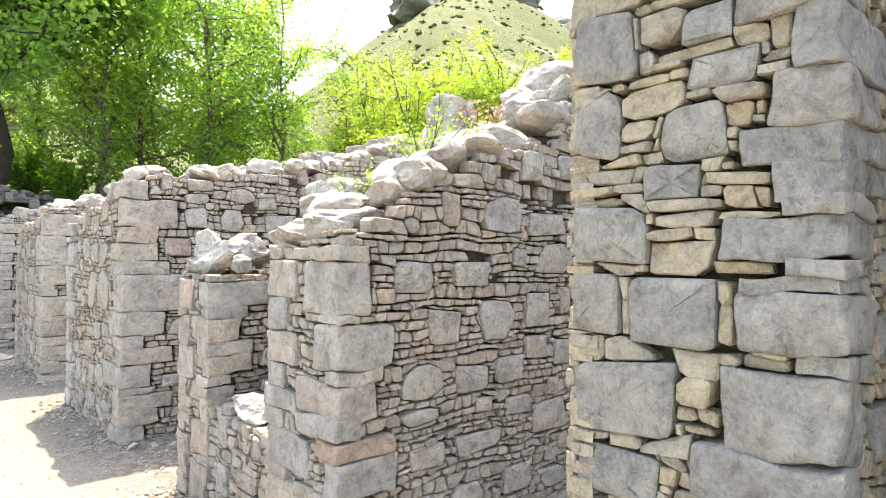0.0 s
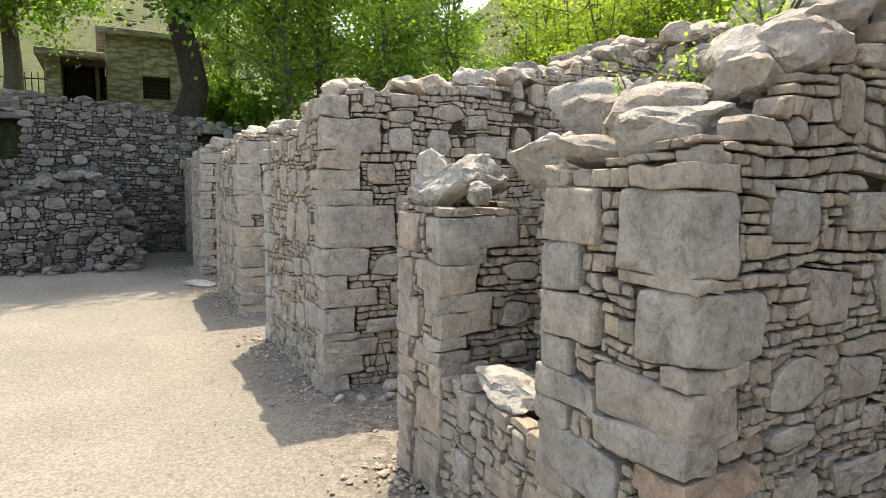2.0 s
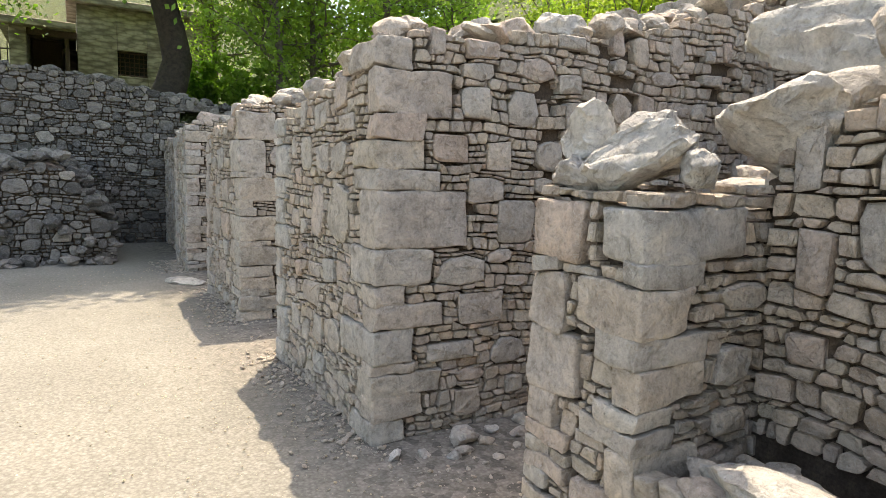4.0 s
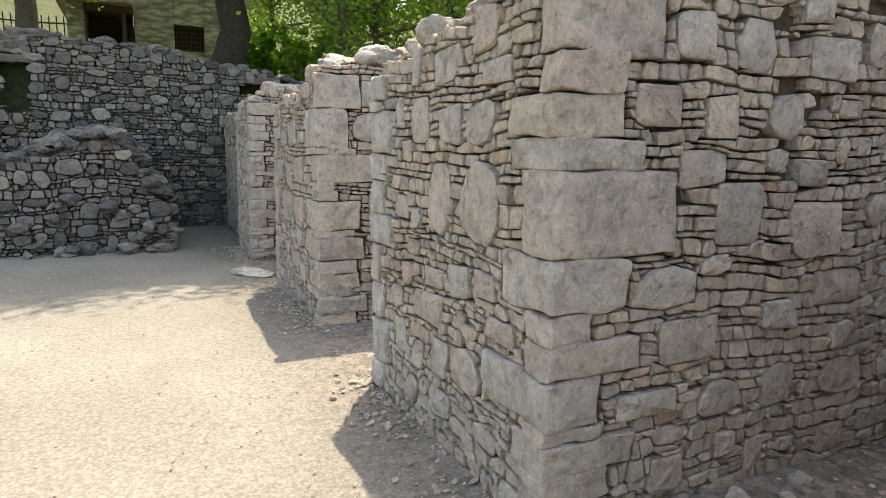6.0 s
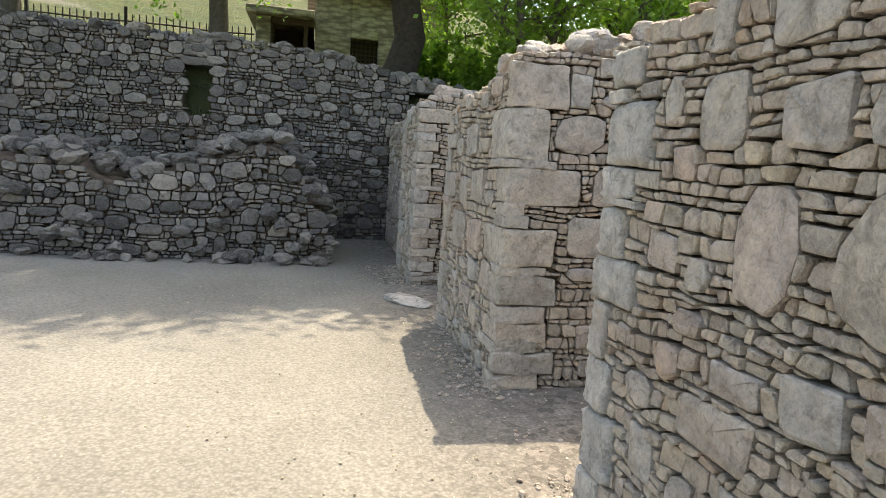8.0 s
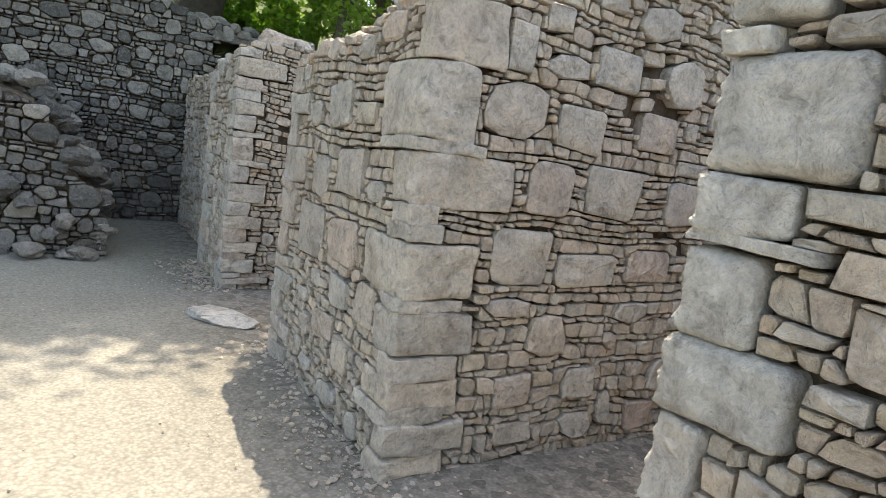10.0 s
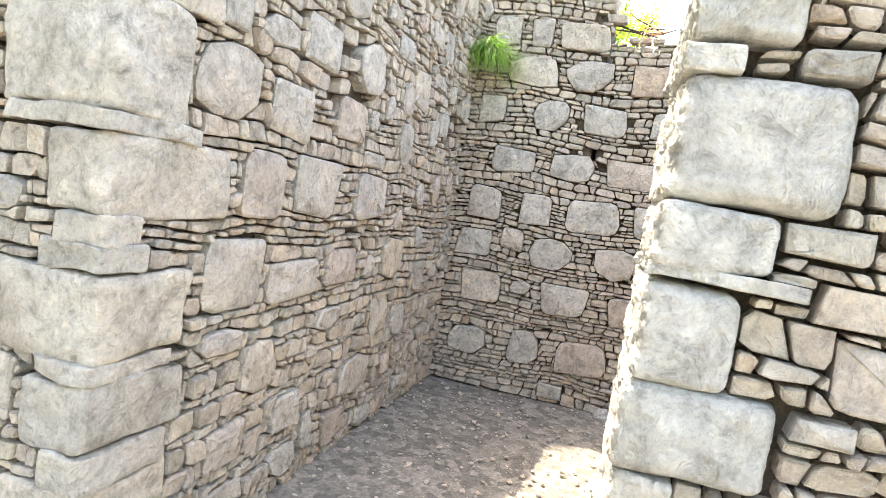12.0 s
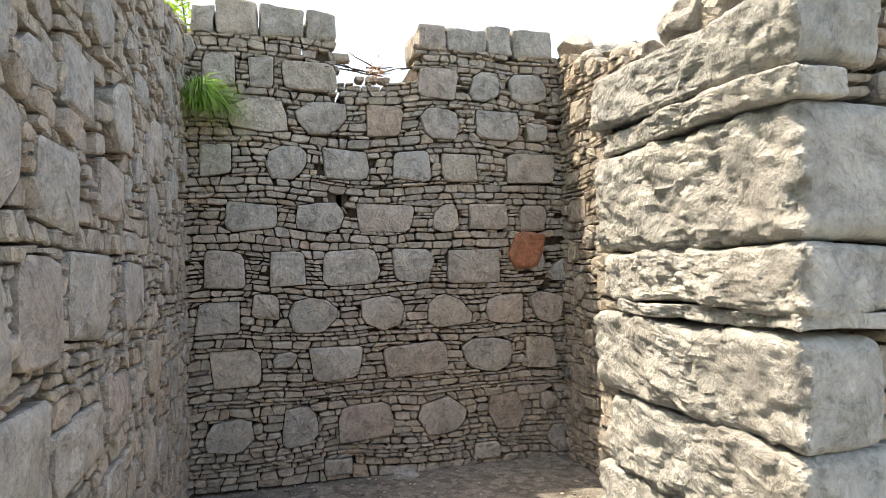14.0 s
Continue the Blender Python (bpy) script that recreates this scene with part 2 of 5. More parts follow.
def slab_stone(pts, d, rng, big):
    """One facing stone in (u, v, n) from its outline, with a worn arris and an uneven face."""
    n = len(pts)
    w = max(p[0] for p in pts) - min(p[0] for p in pts)
    h = max(p[1] for p in pts) - min(p[1] for p in pts)
    bev = min(0.006 if big else 0.0038, 0.12 * min(w, h)) * rng.uniform(0.6, 1.6)
    tilt_u, tilt_v = (rng.uniform(-0.04, 0.04), rng.uniform(-0.05, 0.05)) if big else (rng.uniform(-0.12, 0.12), rng.uniform(-0.16, 0.16))
    front = rng.uniform(-0.006, 0.012) if big else rng.uniform(-0.018, 0.006)
    vs, fs = [], []
    sx, sy = 1 - 2 * bev / w, 1 - 2 * bev / h
    for x, y in pts:
        vs.append((x * 0.97, y * 0.97, -d))
    for x, y in pts:
        vs.append((x, y, front - bev * 0.9 + x * tilt_u + y * tilt_v))
    for x, y in pts:
        vs.append((x * sx, y * sy, front + x * tilt_u + y * tilt_v + rng.uniform(-0.003, 0.003)))
    for k in range(2):
        for i in range(n):
            i2 = (i + 1) % n
            fs.append((k * n + i, k * n + i2, (k + 1) * n + i2, (k + 1) * n + i))
    if big:
        lump = rng.uniform(0.002, 0.010)
        for r in (0.8, 0.45):
            for x, y in pts:
                vs.append((x * r, y * r, front + x * r * tilt_u + y * r * tilt_v + lump * (1 - r) + rng.uniform(-0.004, 0.005)))
        for k in (2, 3):
            for i in range(n):
                i2 = (i + 1) % n
                fs.append((k * n + i, k * n + i2, (k + 1) * n + i2, (k + 1) * n + i))
        vs.append((0, 0, front + lump + rng.uniform(-0.002, 0.004)))
        fs.extend([(4 * n + i, 4 * n + (i + 1) % n, 5 * n) for i in range(n)])
    else:
        fs.append(tuple(range(2 * n, 3 * n)))
    return vs, fs


def hull(pts):
    """Convex outline of points, anticlockwise."""
    pts = sorted(pts)

    def half(seq):
        out = []
        for p in seq:
            while len(out) > 1 and (out[-1][0] - out[-2][0]) * (p[1] - out[-2][1]) - (out[-1][1] - out[-2][1]) * (p[0] - out[-2][0]) <= 1e-9:
                out.pop()
            out.append(p)
        return out[:-1]

    return half(pts) + half(pts[::-1])


def outline(w, h, rng, square=None):
    """The uneven convex outline of a large stone, w by h: anything from a worn block to an egg."""
    e = square or rng.choice((2.8, 4.0, 5.0, 5.0, 5.0))
    skew, taper = rng.uniform(-0.16, 0.16), rng.uniform(-0.20, 0.20)
    if e > 4.5:
        pts = []
        for sx, sy in ((-1, -1), (1, -1), (1, 1), (-1, 1)):
            c = (sx * (0.5 - 0.10 * rng.random() ** 2) * w, sy * (0.5 - 0.14 * rng.random() ** 2) * h)
            k = rng.choice((0.04, 0.08, 0.16, 0.26)) * min(w, h)
            j = k * rng.uniform(0.5, 1.4)
            pts += [(c[0] - sx * k, c[1]), (c[0] - sx * k * 0.3, c[1] - sy * j * 0.3), (c[0], c[1] - sy * j)]
        return hull(pts)
    pts, n = [], rng.choice((8, 9, 11, 13))
    for i in range(n):
        a = 2 * math.pi * (i + rng.uniform(-0.42, 0.42)) / n
        c, d = math.cos(a), math.sin(a)
        r = (abs(c) ** e + abs(d) ** e) ** (-1 / e) * rng.uniform(0.87, 1.05)
        x, y = r * c, r * d
        pts.append((x * (1 + taper * y) + skew * y, y))
    x0, x1, y0, y1 = box_of(pts)
    return hull([((x - (x0 + x1) / 2) * w / (x1 - x0), (y - (y0 + y1) / 2) * h / (y1 - y0)) for x, y in pts])


def keep_side(poly, px, py, nx, ny):
    """The part of a polygon on the side of the line through p to which n points."""
    out = []
    for i, b in enumerate(poly):
        a = poly[i - 1]
        da, db = (a[0] - px) * nx + (a[1] - py) * ny, (b[0] - px) * nx + (b[1] - py) * ny
        if da * db < 0:
            f = da / (da - db)
            out.append((a[0] + (b[0] - a[0]) * f, a[1] + (b[1] - a[1]) * f))
        if db >= 0:
            out.append(b)
    return out


def middle(poly):
    return sum(p[0] for p in poly) / len(poly), sum(p[1] for p in poly) / len(poly)


def area(poly):
    return 0.5 * sum(poly[i - 1][0] * p[1] - p[0] * poly[i - 1][1] for i, p in enumerate(poly))


def box_of(poly):
    xs, ys = [p[0] for p in poly], [p[1] for p in poly]
    return min(xs), max(xs), min(ys), max(ys)


def chip_off(poly, rng):
    """Knocks the sharp corners off a small stone."""
    out = []
    for i, c in enumerate(poly):
        a, b = poly[i - 1], poly[(i + 1) % len(poly)]
        k = rng.choice((0.0, 0.12, 0.2, 0.28))
        if k == 0 or len(poly) > 6:
            out.append(c)
        else:
            j = k * rng.uniform(0.5, 1.0)
            out += [(c[0] + (a[0] - c[0]) * j, c[1] + (a[1] - c[1]) * j), (c[0] + (b[0] - c[0]) * k, c[1] + (b[1] - c[1]) * k)]
    return out


def block_stone(a, b, h, rng, rugged=0.0):
    """A corner block: a along x, b along y, h high, rounded and uneven, centred."""
    k = 54 if rugged else 9
    vs, fs, seen = [], [], {}
    seed = Vector((rng.uniform(0, 90), rng.uniform(0, 90), rng.uniform(0, 90)))
    dims = Vector((a / 2, b / 2, h / 2))
    rad = (0.30 if rugged else 0.20) * min(dims)

    def vert(p):
        key = tuple(round(c, 4) for c in p)
        if key not in seen:
            q = Vector((p[0] * dims.x, p[1] * dims.y, p[2] * dims.z))
            inner = Vector([max(-d + rad, min(d - rad, c)) for c, d in zip(q, dims)])
            out = q - inner
            if out.length > 1e-6:
                q = inner + out.normalized() * rad
            nz = noise.noise_vector(q * 6 + seed) * 0.019 + noise.noise_vector(q * 15 + seed) * 0.006 + noise.noise_vector(q * 34 + seed) * 0.003
            if rugged:
                bare = max(0.28, min(1.0, (p[1] - 0.72) / 0.28))
                near = noise.voronoi(q * 22 + seed)[0]
                crag = 0.013 * noise.fractal(q * 11 + seed, 0.45, 2.2, 5) + 0.012 * min(0.7, near[1] - near[0]) - 0.016 * max(0.0, 0.35 - near[0])
                nz = noise.noise_vector(q * 5 + seed) * 0.014 + (noise.noise_vector(q * 40 + seed) * 0.005 + q.normalized() * crag) * bare
            q += nz
            seen[key] = len(vs)
            vs.append(tuple(q))
        return seen[key]

    # denser towards the edges
    line = [math.sin((i / k - 0.5) * math.pi) for i in range(k + 1)]
    for ax in range(3):
        for s in (-1, 1):
            for i in range(k):
                for jj in range(k):
                    quad = []
                    for di, dj in ((0, 0), (1, 0), (1, 1), (0, 1)):
                        p = [0, 0, 0]
                        p[ax], p[(ax + 1) % 3], p[(ax + 2) % 3] = s, line[i + di], line[jj + dj]
                        quad.append(vert(p))
                    fs.append(tuple(quad if s > 0 else quad[::-1]))
    return vs, fs


def rock_shape(rng, level=2, rough=0.22, flat=0.75):
    bm = bmesh.new()
    bmesh.ops.create_icosphere(bm, subdivisions=level, radius=0.5)
    seed = Vector((rng.uniform(0, 90), rng.uniform(0, 90), rng.uniform(0, 90)))
    cuts = [(Vector((rng.gauss(0, 1), rng.gauss(0, 1), rng.gauss(0, 1))).normalized(), rng.uniform(0.26, 0.42)) for _ in range(11)]
    for v in bm.verts:
        p = v.co.copy()
        for nrm, dist in cuts:
            over = p.dot(nrm) - dist
            if over > 0:
                p -= nrm * over * 0.97
        p += noise.noise_vector(p * 2.4 + seed) * rough * 0.30 + noise.noise_vector(p * 7 + seed) * rough * 0.20 + noise.noise_vector(p * 17 + seed) * rough * 0.10
        p.z *= flat
        v.co = p
    bm.verts.index_update()
    vs, fs = [tuple(v.co) for v in bm.verts], [tuple(v.index for v in f.verts) for f in bm.faces]
    bm.free()
    return vs, fs


ROCKS = [rock_shape(random.Random(40 + i), 3) for i in range(10)]
PEBBLES = [rock_shape(random.Random(80 + i), 1) for i in range(8)]


def wave(u, z, seed):
    return 0.055 * noise.noise(Vector((u * 1.3 + seed, z * 0.9, seed))) + 0.022 * noise.noise(Vector((u * 3.9 + seed, z * 2, 9.0)))


# how a wall is laid: large stones tried for each square metre, their widths and heights; chip height; chip width; joint
DIAPER = 110, (0.09, 0.25), (0.08, 0.20), 0.044, 0.068, 0.0085
GRAND = 60, (0.14, 0.26), (0.09, 0.17), 0.050, 0.130, 0.0050
BACK = 75, (0.12, 0.30), (0.10, 0.22), 0.033, 0.075, 0.0075
RUBBLE = 150, (0.14, 0.33), (0.11, 0.23), 0.065, 0.095, 0.0150


class Face:
    """A plane of masonry: p0 to p1 along the foot, seen from the right-hand side of that line."""

    def __init__(self, p0, p1, z0, top, seed, start=(), end=(), style=DIAPER, great=(), holes=(), loss=0.0):
        self.p0, self.p1 = Vector((*p0, 0)), Vector((*p1, 0))
        self.u = (self.p1 - self.p0).normalized()
        self.n = Vector((self.u.y, -self.u.x, 0))
        self.len = (self.p1 - self.p0).length
        self.z0, self.top, self.seed, self.style = z0, top, seed, style
        self.start, self.end, self.great = start, end, great
        self.rng = random.Random(seed)
        self.holes, self.loss = holes, loss

    def matrix(self, u, z, turn=0.0, inset=0.0):
        o = self.p0 + self.u * u + Vector((0, 0, z)) - self.n * inset
        m = Matrix((self.u, Vector((0, 0, 1)), self.n)).transposed().to_4x4()
        return Matrix.Translation(o) @ m @ Matrix.Rotation(turn, 4, "Z")

    def stones(self):
        rng, out = self.rng, []
        tries, wide, tall, ch, cw, gap = self.style
        high = max(self.top(self.len * i / 24) for i in range(25))
        # ground taken by the quoins at either end
        taken = [(0.0, a, z0, z1) for z0, z1, a in self.start] + [(self.len - a, self.len, z0, z1) for z0, z1, a in self.end]
        solid = [[(a, c), (b, c), (b, d), (a, d)] for a, b, c, d in taken]
        boxes = [(a, b, c, d) for a, b, c, d in taken]

        # which square centimetres are covered by stone
        nu, nz = int(self.len * 100) + 1, int((high - self.z0) * 100) + 8
        full = np.zeros((nu, nz), bool)

        def cover(poly):
            a, b, c, d = box_of(poly)
            i0, i1, j0, j1 = max(0, int(a * 100)), min(nu, int(b * 100) + 2), max(0, int((c - self.z0) * 100)), min(nz, int((d - self.z0) * 100) + 2)
            if i1 <= i0 or j1 <= j0:
                return
            uu, zz = np.meshgrid(np.arange(i0, i1) / 100, self.z0 + np.arange(j0, j1) / 100, indexing="ij")
            inside = np.ones(uu.shape, bool)
            for i, q in enumerate(poly):
                p = poly[i - 1]
                ex, ey = q[0] - p[0], q[1] - p[1]
                inside &= ex * (zz - p[1]) - ey * (uu - p[0]) > -0.003 * math.hypot(ex, ey)
            full[i0:i1, j0:j1] |= inside

        for poly in solid:
            cover(poly)

        def emit(poly, big, turn=0.0):
            cover(poly)
            uc, zc = middle(poly)
            if zc > self.top(uc) - 0.01 or any(a < uc < b and c < zc < d for a, b, c, d in self.holes):
                return
            v, f = slab_stone([(x - uc, y - zc) for x, y in poly], rng.uniform(0.075, 0.095), rng, big)
            out.append((self.matrix(uc, zc, turn, 0.004), v, f, big))

        # the large stones: those that the wall is known by, then others where there is room
        spots = [(u, z, w, h, 0.004) for u, z, w, h in self.great]
        for _ in range(int(self.len * (high - self.z0) * tries)):
            w, h = rng.uniform(*wide), rng.uniform(*tall)
            if self.len > w + 0.04:
                spots.append((rng.uniform(w / 2 + 0.02, self.len - w / 2 - 0.02), rng.uniform(self.z0 + h / 2, high), w, h, 0.010 if self.style is RUBBLE else rng.choice((0.012, 0.035, 0.05))))
        for u, z, w, h, clear in spots:
            b = (u - w / 2, u + w / 2, z - h / 2, z + h / 2)
            if b[3] > self.top(u) + 0.03 or b[0] < -0.03 or b[1] > self.len + 0.03:
                continue
            if clear > 0.004 and any(b[0] < d[1] + clear and b[1] > d[0] - clear and b[2] < d[3] + clear and b[3] > d[2] - clear for d in boxes):
                continue
            poly = [(u + x, z + y) for x, y in outline(w - gap, h - gap, rng, 3.4 if self.style is RUBBLE else 5.0 if self.style is GRAND else None)]
            if clear == 0.004:
                for o, d in zip(solid, boxes):
                    if b[0] < d[1] and b[1] > d[0] and b[2] < d[3] and b[3] > d[2]:
                        poly = self.trim(poly, o, gap * 0.6)
                if len(poly) < 4 or area(poly) < 0.3 * w * h:
                    continue
            boxes.append(box_of(poly))
            solid.append(poly)
            emit(poly, True)

        # small flat stones, row upon row, fitted round the large ones
        lift = lambda k, u: z_rows[k] + (wave(u, z_rows[k], self.seed) + 0.30 * ch * noise.noise(Vector((u * 9, k * 3.7, self.seed)))) * (1 if k else 0)
        z_rows = [self.z0]
        while z_rows[-1] < high + 0.05:
            z_rows.append(z_rows[-1] + ch * rng.choice((0.65, 0.8, 1.0, 1.2, 1.6)) * rng.uniform(0.9, 1.1))
        for k in range(len(z_rows) - 1):
            tall_row = (z_rows[k + 1] - z_rows[k]) / ch
            u, lean0 = 0.0, 0.0
            while u < self.len - 0.004:
                u2 = u + cw * rng.uniform(0.45, 1.55) * min(1.3, 0.6 + 0.4 * tall_row)
                lean = rng.uniform(-0.012, 0.012)
                if self.len - u2 < cw * 0.4:
                    u2, lean = self.len, 0.0
                quad = [(u - lean0, lift(k, u - lean0)), (u2 - lean, lift(k, u2 - lean)), (u2 + lean, lift(k + 1, u2 + lean)), (u + lean0, lift(k + 1, u + lean0))]
                self.fit(quad, solid, boxes, gap, emit, cover)
                u, lean0 = u2, lean
        # pinning stones driven into the gaps that are left
        for i, j in np.argwhere(~full).tolist():
            if full[i, j] or self.style is RUBBLE:
                continue
            a, b = 1, 1
            while a < 7 and i + a < nu and not full[i + a, j]:
                a += 1
            while b < 5 and j + b < nz and not full[i:i + a, j + b].any():
                b += 1
            full[i:i + a, j:j + b] = True
            if a > 1 and b > 1 and a * b >= 6:
                u, z = i / 100 - 0.003, self.z0 + j / 100 - 0.003
                w, h = (a - 1) / 100 + 0.006, (b - 1) / 100 + 0.006
                emit(chip_off([(u, z), (u + w, z + rng.uniform(-0.002, 0.002)), (u + w, z + h), (u, z + h + rng.uniform(-0.002, 0.002))], rng), False)
        return out

    def trim(self, poly, other, clear):
        """Cuts a stone back to a joint's width from its neighbour."""
        c = middle(poly)
        best = None
        for i, b in enumerate(other):
            a = other[i - 1]
            dx, dy = b[0] - a[0], b[1] - a[1]
            ln = math.hypot(dx, dy)
            if ln < 1e-6:
                continue
            nx, ny = dy / ln, -dx / ln
            off = (c[0] - a[0]) * nx + (c[1] - a[1]) * ny
            if best is None or off > best[0]:
                best = off, a[0] + nx * clear, a[1] + ny * clear, nx, ny
        return keep_side(poly, *best[1:])

    def fit(self, quad, solid, boxes, gap, emit, cover):
        rng = self.rng
        c = middle(quad)
        w, h = quad[1][0] - quad[0][0], quad[3][1] - quad[0][1]
        if w < 0.014 or h < 0.012:
            return
        if self.loss and c[1] > 1.0 and c[0] > 0.4 and noise.noise(Vector((c[0] * 2.1 + self.seed, c[1] * 2.6, 4))) > 0.26 - 0.1 * (c[1] - 1) and rng.random() < self.loss:
            cover(quad)
            return
        kx, ky = max(0.5, 1 - gap / w), max(0.5, 1 - gap / h)
        poly = [(c[0] + (x - c[0]) * kx + rng.uniform(-0.003, 0.003), c[1] + (y - c[1]) * ky + rng.uniform(-0.003, 0.003)) for x, y in quad]
        b = box_of(poly)
        for o, d in zip(solid, boxes):
            if b[0] < d[1] + gap and b[1] > d[0] - gap and b[2] < d[3] + gap and b[3] > d[2] - gap:
                poly = self.trim(poly, o, gap * 0.7)
                if len(poly) < 3:
                    return
        b = box_of(poly)
        if area(poly) < 0.00022 or b[1] - b[0] < 0.012 or b[3] - b[2] < 0.010:
            return
        emit(chip_off(poly, rng), False)


def wall_core(name, boxes, label, inset=0.062):
    """The mud and rubble heart of a wall, one box per (x0, x1, y0, y1, top(x, y)); stones stand proud of it."""
    vs, fs = [], []
    for x0, x1, y0, y1, top in boxes:
        nx, ny = max(2, round((x1 - x0) / 0.14)), max(2, round((y1 - y0) / 0.14))
        ix0, ix1, iy0, iy1 = x0 + inset, x1 - inset, y0 + inset, y1 - inset
        k = len(vs)
        for i in range(nx + 1):
            for j in range(ny + 1):
                x, y = ix0 + (ix1 - ix0) * i / nx, iy0 + (iy1 - iy0) * j / ny
                vs.append((x, y, top(x, y) - 0.09 + 0.05 * noise.noise(Vector((x * 4, y * 4, 3)))))
        at = lambda i, j: k + i * (ny + 1) + j
        for i in range(nx):
            for j in range(ny):
                fs.append((at(i, j), at(i + 1, j), at(i + 1, j + 1), at(i, j + 1)))
        rim = [at(i, 0) for i in range(nx + 1)] + [at(nx, j) for j in range(1, ny + 1)] + [at(i, ny) for i in range(nx - 1, -1, -1)] + [at(0, j) for j in range(ny - 1, 0, -1)]
        b = len(vs)
        for r in rim:
            vs.append((vs[r][0], vs[r][1], -0.15))
        for i in range(len(rim)):
            i2 = (i + 1) % len(rim)
            fs.append((rim[i2], rim[i], b + i, b + i2))
    ob = new(name, mesh_of(name, vs, fs, MUD, False))
    return tagged(ob, label, "wall", kind="structure")


def lay(wall, loose, mats, name, order, limit):
    """Sets stones in a wall: the large ones and those nearest to the walk as parts, the rest joined."""
    loose.sort(key=lambda s: order(s[0].translation) - (4 if s[3] else 0))
    for m, v, f, big in loose[:limit]:
        part(name, mesh_of(name, v, f, mats[0] if big else mats[2], "worn" if big else False), wall, m=m)
    if loose[limit:]:
        v, f = join([s[:3] for s in loose[limit:]])
        part("small_stones", mesh_of("small_stones", v, f, mats[1], False), wall)["kind"] = "stuff"


def face_stones(wall, faces, mats, order, limit=300, blocks=()):
    lay(wall, [s for face in faces for s in face.stones()], mats, "stone", order, limit)
    for m, v, f, mat in blocks:
        part("corner_stone", mesh_of("corner_stone", v, f, mat or mats[0], "worn"), wall, m=m)


def quoin_rows(seed, z0, z1, long=(0.22, 0.40), short=(0.13, 0.21)):
    """Rows of (foot, head, length along x, length along y) for a corner."""
    rng = random.Random(seed)
    out, z, flip = [], z0, rng.random() < 0.5
    while z < z1 - 0.03:
        h = rng.choice((0.05, 0.10, 0.14, 0.18)) * rng.uniform(0.85, 1.15)
        if z1 - z - h < 0.05:
            h = z1 - z
        a, b = rng.uniform(*long), rng.uniform(*short)
        if flip:
            a, b = b, a
        out.append((z, z + h, a, b))
        z, flip = z + h, not flip
    return out


def corner(rows, x, y, sx, sy, seed, mat=None, rugged=0.0):
    """Quoins at a corner (x, y) whose wall lies towards sx, sy: the blocks, and the length taken from each face."""
    rng = random.Random(seed)
    blocks, along_x, along_y = [], [], []
    for z0, z1, a, b in rows:
        a, b = max(a, 0.07), max(b, 0.07)
        along_x.append((z0, z1, a))
        along_y.append((z0, z1, b))
        grow = 0.008 if rugged else -0.004
        v, f = block_stone(a + grow, b + grow, z1 - z0 + (-0.004 if rugged else 0.001), rng, rugged)
        c = Vector((x + sx * (a / 2 - 0.008), y + sy * (b / 2 - 0.008), (z0 + z1) / 2 + rng.uniform(-0.002, 0.002)))
        blocks.append((Matrix.Translation(c) @ Matrix.Rotation(rng.uniform(-0.02, 0.02), 4, "Z"), v, f, mat))
    return blocks, along_x, along_y


def cap_rocks(wall, spots, mat, seed, name="cap_stone"):
    """Loose-bedded stones on a wall top: spots of (x, y, z of its bed, size)."""
    rng = random.Random(seed)
    meshes = [mesh_of(name, v, f, mat, "worn") for v, f in ROCKS]
    for x, y, z, s in spots:
        sx, sy, sz = s * rng.uniform(0.9, 1.35), s * rng.uniform(0.75, 1.1), s * rng.uniform(0.7, 1.1)
        m = Matrix.Translation((x, y, z + 0.22 * sz)) @ Euler((rng.uniform(-0.25, 0.25), rng.uniform(-0.25, 0.25), rng.uniform(0, 6.28))).to_matrix().to_4x4() @ Matrix.Diagonal((sx, sy, sz, 1))
        part(name, rng.choice(meshes), wall, m=m)


def along(x0, x1, y0, y1, top, rng, step, size):
    """Spots strewn over a wall top."""
    n = max(1, int((x1 - x0) * (y1 - y0) / step ** 2))
    out = []
    for _ in range(n):
        x, y = rng.uniform(x0, x1), rng.uniform(y0, y1)
        out.append((x, y, top(x, y) - 0.03, rng.uniform(*size)))
    return out


def steps(*pairs):
    """A height along a line, straight between (place, height) pairs."""
    xs, zs = [p[0] for p in pairs], [p[1] for p in pairs]
    return lambda u: float(np.interp(u, xs, zs))


def x_order(p):
    return p.x + 0.35 * abs(p.z - 1.2)


def z_order(p):
    return abs(p.z - 1.2)


FX, BX = 1.47, 4.55     # front plane of the cells, and their back wall


# ---------------------------------------------------------------- ground
def hill(x, y):
    d = math.hypot(x - 2, y - 6)
    az = math.degrees(math.atan2(x - 2, y - 6))
    rise = 0.10 + 0.20 * min(1, max(0, (az + 95) / 25)) * min(1, max(0, (88 - az) / 20))
    rise += 0.17 * math.exp(-((az - 46) / 11) ** 2) - 0.09 * math.exp(-((az - 24) / 10) ** 2)
    h = rise * max(0.0, min(d, 230) - 22)
    h += min(1, max(0, (d - 30) / 60)) * (5 * noise.noise(Vector((x / 45, y / 45, 0))) + 2 * noise.noise(Vector((x / 14, y / 14, 5))))
    if d > 140:
        h += (d - 140) / 90 * 9 * abs(noise.noise(Vector((x / 22, y / 22, 2))))
    return h


